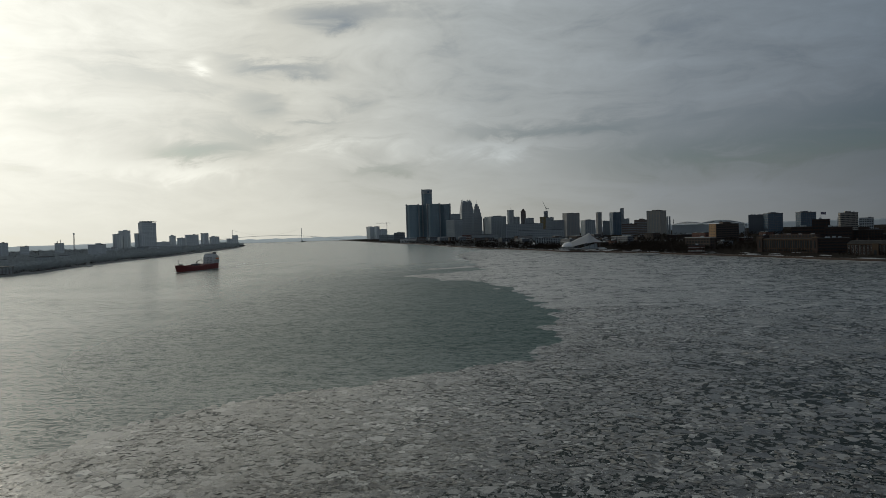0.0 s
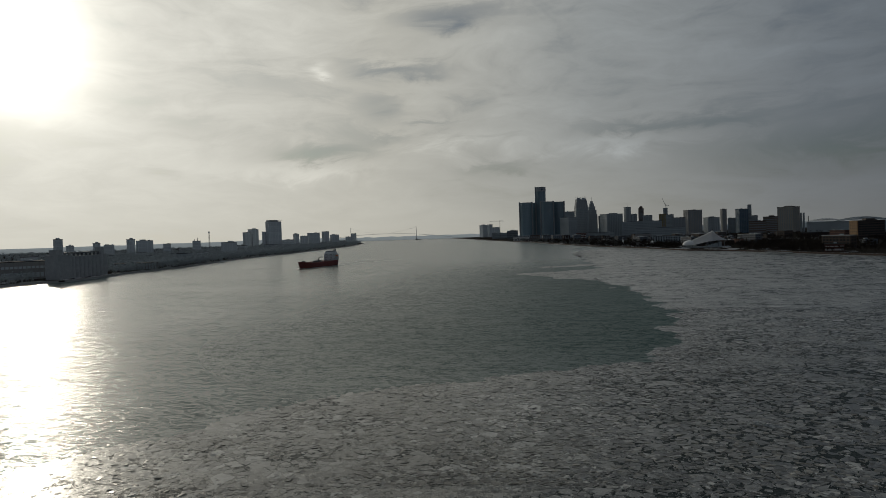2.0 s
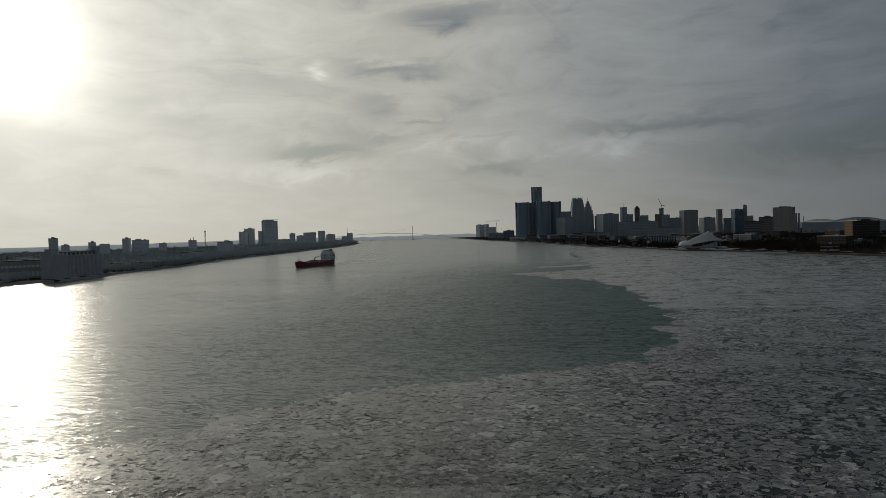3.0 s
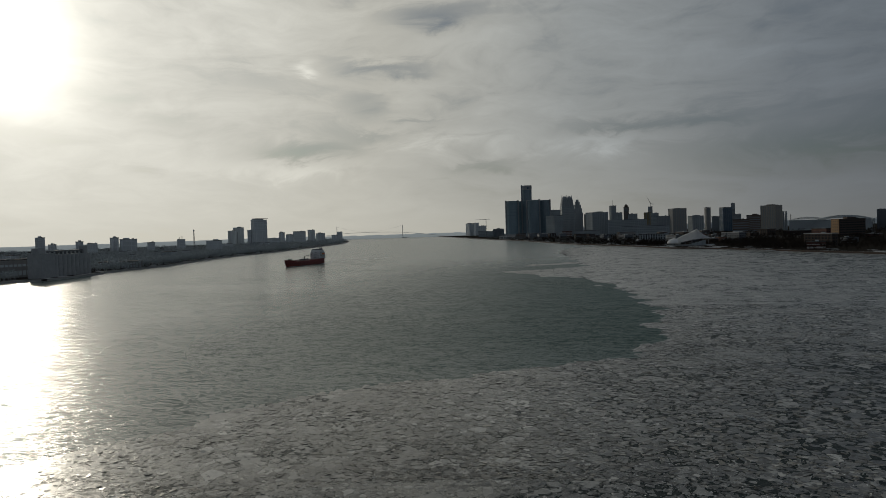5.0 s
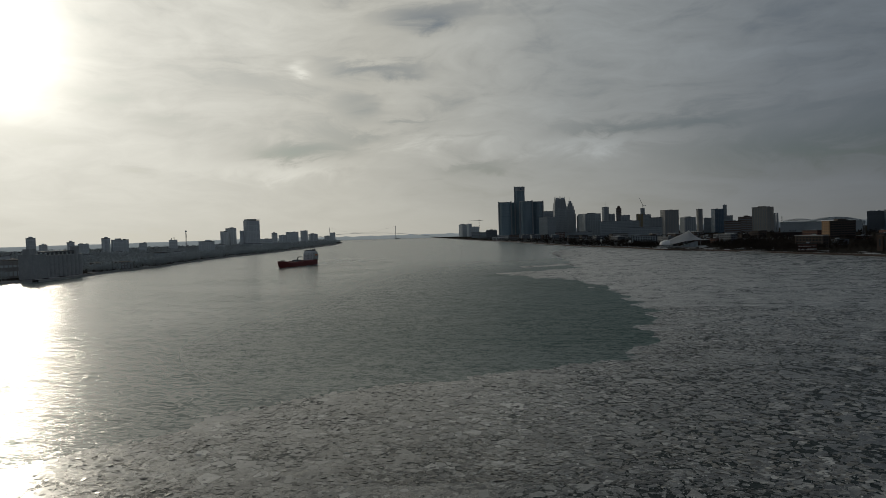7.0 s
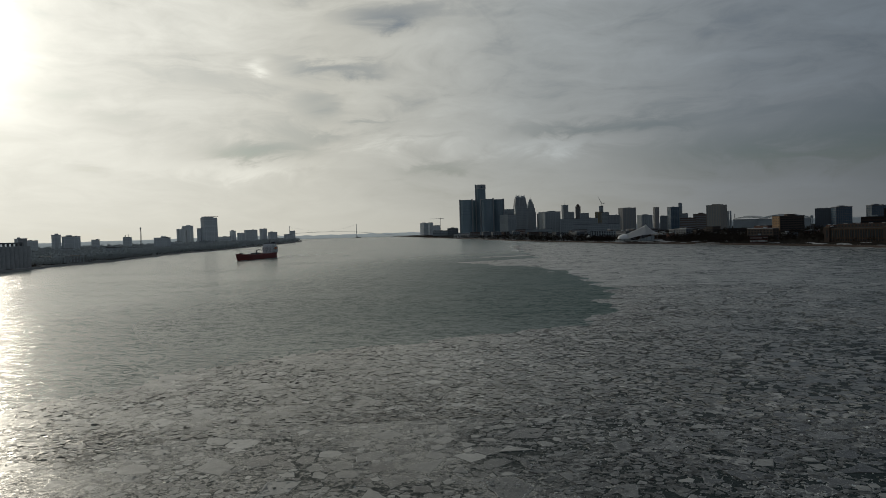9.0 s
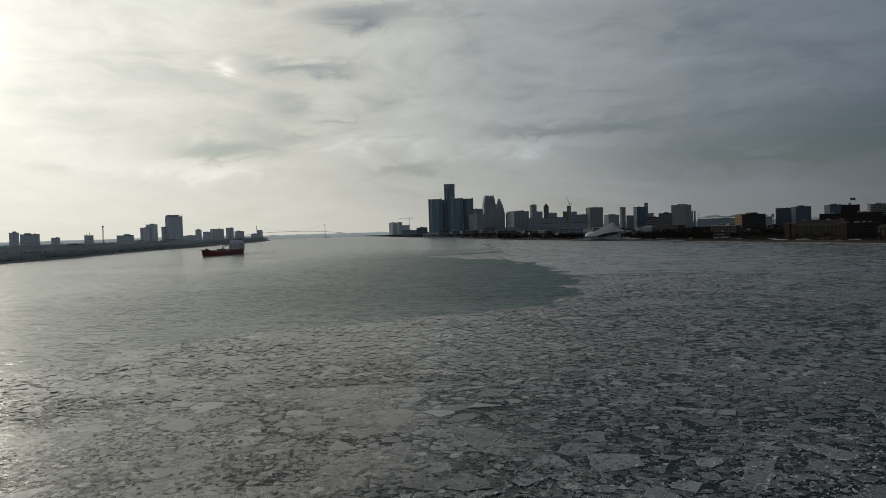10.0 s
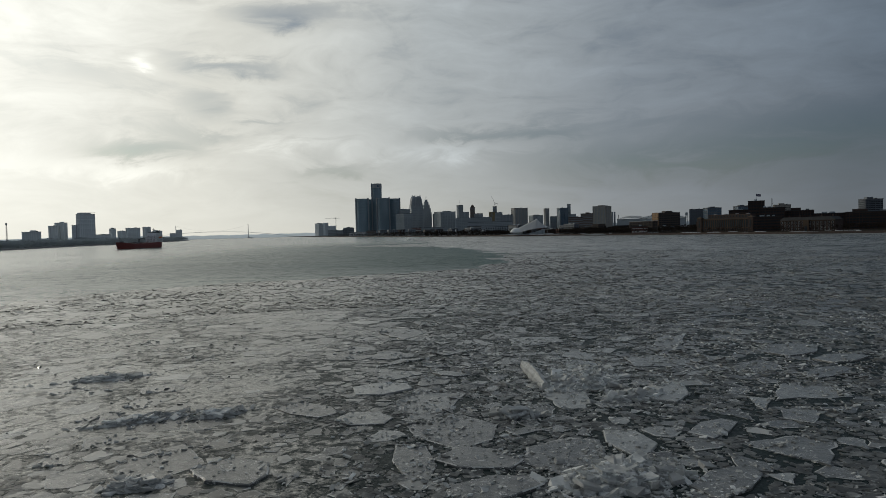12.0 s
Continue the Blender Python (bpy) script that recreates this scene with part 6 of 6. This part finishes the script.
# ---- the ship ----
def tanker():
    bow, stern = Vector((-390, 942, 0)), Vector((-369, 1040, 0))
    d = bow - stern
    ln = d.length
    mid = (bow + stern) / 2
    root = empty("tanker", "dark red tanker with white deckhouse aft under way", "ship", mid.x, mid.y, 0, math.degrees(math.atan2(d.y, d.x)))
    # hull by stations, x towards the bow
    bm = bmesh.new()
    rings = []
    beam = 9.4
    for i in range(25):
        f = i / 24
        x = -ln / 2 + f * ln
        full = min(1.0, (f / 0.10) ** 0.5 if f < 0.10 else 1.0, ((1 - f) / 0.22) ** 0.62 if f > 0.78 else 1.0)
        full = max(full, 0.03)
        top = 7.2 + (3.0 * max(0.0, (f - 0.86) / 0.14) ** 0.5 if f > 0.86 else 0) + (1.6 if f < 0.24 else 0)
        flare = 1.0 + (0.35 * (f - 0.78) / 0.22 if f > 0.78 else 0)
        rake = 4.5 * max(0.0, (f - 0.85) / 0.15) ** 1.5
        ring = []
        for s in (-1, 1):
            col = [(x, s * beam * full * 0.80, -1.5), (x + rake * 0.2, s * beam * full * 0.97, 1.2), (x + rake * 0.65, s * beam * full * flare ** 0.5, 4.6), (x + rake, s * beam * full * flare, top)]
            ring.append([bm.verts.new(c) for c in (col if s < 0 else col[::-1])])
        rings.append(ring[0] + ring[1])
    for p, q in zip(rings, rings[1:]):
        for j in range(8):
            bm.faces.new((p[j], p[(j + 1) % 8], q[(j + 1) % 8], q[j]))
    bm.faces.new(rings[0])
    bm.faces.new(rings[-1][::-1])
    bmesh.ops.recalc_face_normals(bm, faces=bm.faces)
    part("hull", bm, HULL_RED, root)
    box("main_deck", root, DECK_RED, (4, 0, 7.25), (ln * 0.62, 15, 0.25))
    box("forecastle_deck", root, DECK_RED, (ln * 0.44, 0, 9.6), (8, 9, 0.25))
    house = box("deckhouse", root, SHIP_WHITE, (-ln * 0.36, 0, 13.2), (17, 16.4, 10))
    upper = box("house_upper", root, SHIP_WHITE, (-ln * 0.355, 0, 19.6), (13, 15, 3.0))
    wheelhouse = box("wheelhouse", root, SHIP_WHITE, (-ln * 0.35, 0, 22.2), (8.5, 12.5, 2.6))
    under(box("bridge_wing", root, SHIP_WHITE, (-ln * 0.345, 0, 21.2), (4, 19, 0.9)), wheelhouse)
    under(box("wheelhouse_windows", root, GLASS_D, (-ln * 0.35, 0, 22.6), (8.7, 12.7, 1.0)), wheelhouse)
    for k in range(4):
        for i in range(6):
            under(box("porthole_window", root, GLASS_D, (-ln * 0.36 + 8.52, -6 + i * 2.4, 10 + k * 2.5), (0.2, 0.9, 0.9)), house)
            for s in (-1, 1):
                under(box("side_window", root, GLASS_D, (-ln * 0.36 - 6 + i * 2.3, s * 8.22, 10 + k * 2.5), (0.9, 0.2, 0.9)), house)
        under(box("deck_edge", root, CONC_L, (-ln * 0.36, 0, 8.6 + k * 2.5), (17.8, 17.0, 0.25)), house)
    funnel = part("funnel", prism([(-2.6, -2), (2.2, -2), (2.8, 0), (2.2, 2), (-2.6, 2)], 17, 25.0, 0.9), BLACK, root, "black funnel with a white band", pose(-ln * 0.45, 0, 0))
    under(part("funnel_band", prism([(-2.62, -2.02), (2.22, -2.02), (2.82, 0), (2.22, 2.02), (-2.62, 2.02)], 20.5, 21.6, 0.985), SHIP_WHITE, root, "", pose(-ln * 0.45, 0, 0)), funnel)
    radar_mast = part("radar_mast", rod((-ln * 0.35, 0, 23), (-ln * 0.35, 0, 29), 0.45, 0.25), STEEL, root)
    under(box("radar", root, STEEL, (-ln * 0.35, 0, 27), (0.6, 4.4, 0.5)), radar_mast)
    fore_mast = part("fore_mast", rod((ln * 0.455, 0, 9), (ln * 0.455, 0, 18), 0.3, 0.18), STEEL, root)
    under(box("mast_crosstree", root, STEEL, (ln * 0.455, 0, 15.2), (0.3, 3, 0.3)), fore_mast)
    crane_post = part("crane_post", rod((2, 0, 7), (2, 0, 13.5), 0.9, 0.8, 10), BLACK, root)
    under(part("crane_jib", rod((2, 0, 13.2), (-9, 0, 15.2), 0.65, 0.4, 6), BLACK, root, "raised black hose crane jib"), crane_post)
    under(part("jib_tip", rod((-9, 0, 15.2), (-12, 0, 13.0), 0.4, 0.25, 6), BLACK, root), crane_post)
    box("manifold", root, STEEL, (5, 0, 8.8), (10, 9, 2.4))
    for s in (-3, -1, 1, 3):
        part("cargo_pipe", rod((-22, s, 8.2), (32, s, 8.2), 0.28), DECK_RED, root)
    for i in range(7):
        box("tank_hatch", root, DECK_RED, (-18 + i * 8, 5.2 if i % 2 else -5.2, 8.0), (2.4, 2.4, 1.5))
    for s in (-1, 1):
        part("lifeboat", prism([(-3.2, -1.1), (2.4, -1.1), (3.4, 0), (2.4, 1.1), (-3.2, 1.1)], 14.5, 16.6, 0.75), ORANGE, root, "orange lifeboat", pose(-ln * 0.37, s * 9.4, 0))
        part("deck_rail", rod((-20, s * 8.3, 8.3), (34, s * 8.0, 8.3), 0.09), SHIP_WHITE, root)
        for i in range(10):
            part("rail_post", rod((-20 + i * 6, s * 8.2, 7.1), (-20 + i * 6, s * 8.2, 8.35), 0.08), SHIP_WHITE, root)
    box("windlass", root, STEEL, (ln * 0.41, 0, 10.4), (2.4, 5, 1.4))
    # wake: low ripples spreading astern
    wk = ([], [])
    rng = random.Random(5)
    u = -d.normalized()
    side = Vector((-u.y, u.x, 0))
    for s in (-1, 1):
        for i in range(60):
            q = stern + u * (i * 2.8) + side * s * (3 + i * 0.55 + rng.uniform(-4, 2))
            a, b = q - u * rng.uniform(4, 9), q + u * rng.uniform(4, 9) + side * s * 1.5
            w = side * rng.uniform(0.15, 0.6) * (1.0 - i / 75)
            base = [tuple(p) for p in (a - w, b - w, b + w, a + w)]
            top = [tuple(p + Vector((0, 0, 0.07))) for p in (a, b)]
            join(wk, base + top, [(0, 1, 5, 4), (3, 4, 5, 2), (0, 4, 3), (1, 2, 5)])
    for s in (-1, 1):
        for i in range(26):
            q = bow + u * (i * 3.6 - 2) + side * s * (2.0 + min(i, 6) * 1.25 + rng.uniform(-0.2, 0.8))
            a, b = q - u * rng.uniform(1, 2.6), q + u * rng.uniform(1, 2.6)
            w = side * rng.uniform(0.3, 0.8)
            base = [tuple(p) for p in (a - w, b - w, b + w, a + w)]
            join(wk, base + [tuple(p + Vector((0, 0, 0.3))) for p in (a, b)], [(0, 1, 5, 4), (3, 4, 5, 2), (0, 4, 3), (1, 2, 5)])
    tagged(new("wake", mesh_of("wake", *wk, FOAM)), "pale churned ripples of the wake behind the tanker", "wake", kind="stuff")


tanker()

def lawn(x, y):
    """The open ground before the amphitheatre."""
    return 150 < x < 300 and y < 1345 and x < 300 - (1330 - y) * 0.1


def low_blocks(shore, side, fr, to, count, near, far, kinds, glass, group, seed):
    """Low buildings with flat snowy roofs scattered behind the bank."""
    rng = random.Random(seed)
    line = along(shore, 5.0, fr, to)
    made = 0
    for _ in range(count * 30):
        if made == count:
            break
        x, y, a = line[rng.randrange(len(line))]
        o = side * rng.uniform(near, far)
        x, y = x - math.sin(a) * o, y + math.cos(a) * o
        w, d, h = rng.uniform(16, 52), rng.uniform(12, 24), rng.choice((7, 9, 10, 13, 16, 19))
        if lawn(x, y) or any(math.hypot(x - u, y - v) < 0.62 * (r + w) for u, v, r in PLACES):
            continue
        wall, label = kinds[rng.randrange(len(kinds))]
        ob = building("low_building", label, x, y, w, d, h, math.degrees(a) % 180 - 90 + rng.choice((0, 90)) + rng.uniform(-8, 8), wall, glass, max(2, h // 4), max(3, int(w / 6)))
        tagged(ob, label, "building", group)
        if rng.random() < 0.22:
            next(c for c in ob.children if c.name.startswith("roof")).data = cube_mesh(SNOW)
        made += 1


low_blocks(US_SHORE[3:], -1, 550, 2300, 60, 60, 620, [(BRICK_D, "low dark brick building among bare trees"), (BRICK_R, "low red brick building behind the bank"), (SLATE, "low grey flat-roofed building behind the bank"),
           (SLATE, "low grey building among bare trees"), (BRICK_W, "low brown building with rows of windows")], GLASS_D, "low buildings behind the city bank", 71)
low_blocks(CA_SHORE[2:], 1, 500, 2600, 34, 40, 500, [(CONC_P, "low pale building in the woods of the far bank"), (CONC_D, "low grey building in the woods of the far bank")], GLASS_P, "low buildings on the far bank", 72)

# ---- woods ----
def tree_parts(rng, h, limbs=9, twigs=11, broad=0.026):
    """Trunk and limbs, and a crown of many fine twigs, of one bare tree standing at the origin."""
    trunk, twig = ([], []), ([], [])

    def limb(store, a, b, r0, r1, n=3):
        q = (b - a).to_track_quat("Z", "Y").to_matrix()
        v = []
        for p, r in ((a, r0), (b, r1)):
            for i in range(n):
                v.append(tuple(p + q @ Vector((r * math.cos(2.1 * i), r * math.sin(2.1 * i), 0))))
        join(store, v, [(i, (i + 1) % n, n + (i + 1) % n, n + i) for i in range(n)])

    top = Vector((rng.uniform(-0.6, 0.6), rng.uniform(-0.6, 0.6), h * 0.62))
    limb(trunk, Vector((0, 0, -0.4)), top, h * 0.028, h * 0.012, 5)
    for i in range(limbs):
        f = rng.uniform(0.3, 1.0)
        a = top * f
        g = rng.uniform(0, 6.28)
        out = h * rng.uniform(0.14, 0.34)
        b = a + Vector((math.cos(g) * out, math.sin(g) * out, h * rng.uniform(0.12, 0.34)))
        limb(trunk, a, b, h * 0.010, h * 0.004)
        for j in range(twigs):
            c = a + (b - a) * rng.uniform(0.3, 1.0)
            e = c + Vector((rng.gauss(0, 1), rng.gauss(0, 1), rng.uniform(0.1, 1.4))).normalized() * h * rng.uniform(0.08, 0.2)
            s = Vector((rng.gauss(0, 1), rng.gauss(0, 1), rng.gauss(0, 1))).normalized() * h * broad
            join(twig, [tuple(c - s), tuple(c + s), tuple(e)], [(0, 1, 2)])
    return trunk, twig


def woods(name, spots, label, seed, m=BARK, kinds=12):
    rng = random.Random(seed)
    shapes = []
    for i in range(kinds):
        a, b = tree_parts(rng, 1.0, 6, 9, 0.042)
        join(a, *b)
        shapes.append((np.array(a[0]), a[1]))
    verts, faces = [], []
    for x, y, h, w in spots:
        v, f = shapes[rng.randrange(kinds)]
        g = rng.uniform(0, 6.28)
        c, s = math.cos(g) * w, math.sin(g) * w
        base = len(verts)
        verts.extend(np.column_stack((x + h * (c * v[:, 0] - s * v[:, 1]), y + h * (s * v[:, 0] + c * v[:, 1]), LAND + h * v[:, 2])).tolist())
        faces.extend(tuple(i + base for i in q) for q in f)
    tagged(new(name, mesh_of(name, verts, faces, m)), label, "woods", kind="stuff")


def bank_spots(shore, side, fr, to, count, depth, low, high, seed, skip=None):
    rng = random.Random(seed)
    line = along(shore, 4.0, fr, to)
    res = []
    while len(res) < count:
        x, y, a = line[rng.randrange(len(line))]
        o = side * (8 + depth * rng.random() ** 1.6)
        p = (x - math.sin(a) * o, y + math.cos(a) * o)
        if skip and skip(*p):
            continue
        res.append((*p, rng.uniform(low, high), rng.uniform(0.9, 1.5)))
    return res


woods("woods_city_bank", bank_spots(US_SHORE[3:], -1, 0, 1300, 1700, 260, 6, 11, 41, lambda x, y: lawn(x, y) or y < 1010 and x < 480 + (960 - y) * 0.5 and random.Random(int(x * 7 + y)).random() < 0.88), "bare dark winter trees along the city bank", 51)
woods("woods_city_inland", bank_spots(US_SHORE[3:], -1, 300, 1900, 2700, 1500, 8, 14, 48, lambda x, y: lawn(x, y) or y < 1050 and x < 560), "dark bare trees filling the city blocks behind the bank", 58)
# Branch colours from here on include the haze.
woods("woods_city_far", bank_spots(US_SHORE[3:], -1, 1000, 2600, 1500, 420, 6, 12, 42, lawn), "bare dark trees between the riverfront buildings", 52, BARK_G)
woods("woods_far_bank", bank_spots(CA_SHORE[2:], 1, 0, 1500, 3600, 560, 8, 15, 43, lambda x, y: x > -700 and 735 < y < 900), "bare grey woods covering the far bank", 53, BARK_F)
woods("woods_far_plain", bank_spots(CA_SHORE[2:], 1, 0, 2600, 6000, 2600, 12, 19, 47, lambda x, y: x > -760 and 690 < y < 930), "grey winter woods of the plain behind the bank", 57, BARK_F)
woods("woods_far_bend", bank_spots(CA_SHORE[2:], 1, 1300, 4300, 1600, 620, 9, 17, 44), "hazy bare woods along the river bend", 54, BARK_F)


def snow_patches(name, shore, side, fr, to, count, depth, seed, label):
    rng = random.Random(seed)
    store = ([], [])
    line = along(shore, 4.0, fr, to)
    for i in range(count):
        x, y, a = line[rng.randrange(len(line))]
        o = side * (6 + depth * rng.random() ** 2)
        cx, cy = x - math.sin(a) * o, y + math.cos(a) * o
        r = rng.uniform(2, 9)
        n = 9
        ring = []
        for q in range(n):
            g = 2 * math.pi * q / n
            d = r * rng.uniform(0.5, 1.2)
            u, v = d * 1.8 * math.cos(g), d * 0.7 * math.sin(g)
            ring.append((cx + math.cos(a) * u - math.sin(a) * v, cy + math.sin(a) * u + math.cos(a) * v))
        verts = [(px, py, LAND - 0.1) for px, py in ring] + [(cx + (px - cx) * 0.8, cy + (py - cy) * 0.8, LAND + rng.uniform(0.15, 0.6)) for px, py in ring]
        join(store, verts, [(q, (q + 1) % n, n + (q + 1) % n, n + q) for q in range(n)] + [tuple(range(n, 2 * n))])
    tagged(new(name, mesh_of(name, *store, SNOW)), label, "snow", kind="stuff")


snow_patches("snow_city_bank", US_SHORE[3:], -1, 0, 2200, 150, 90, 61, "old snow lying in patches on the city bank")
snow_patches("snow_far_bank", CA_SHORE[2:], 1, 200, 2600, 150, 60, 62, "old snow lying in patches on the far bank")


def bare_tree(x, y, h, seed):
    rng = random.Random(seed)
    trunk, twig = tree_parts(rng, h)
    root = empty("bare_tree", "bare leafless tree on the snowy river walk", "tree", x, y, LAND, 0, "trees along the river walk")
    a = new("trunk", mesh_of("trunk", *trunk, BARK))
    b = new("crown", mesh_of("crown", *twig, BARK))
    a.parent = b.parent = root


for _i, (_x, _y, _a) in enumerate(along(US_SHORE[4:12], 17.0)):
    bare_tree(_x + math.sin(_a) * 7, _y - math.cos(_a) * 7, 5.5 + 3.5 * random.Random(_i).random(), 100 + _i)
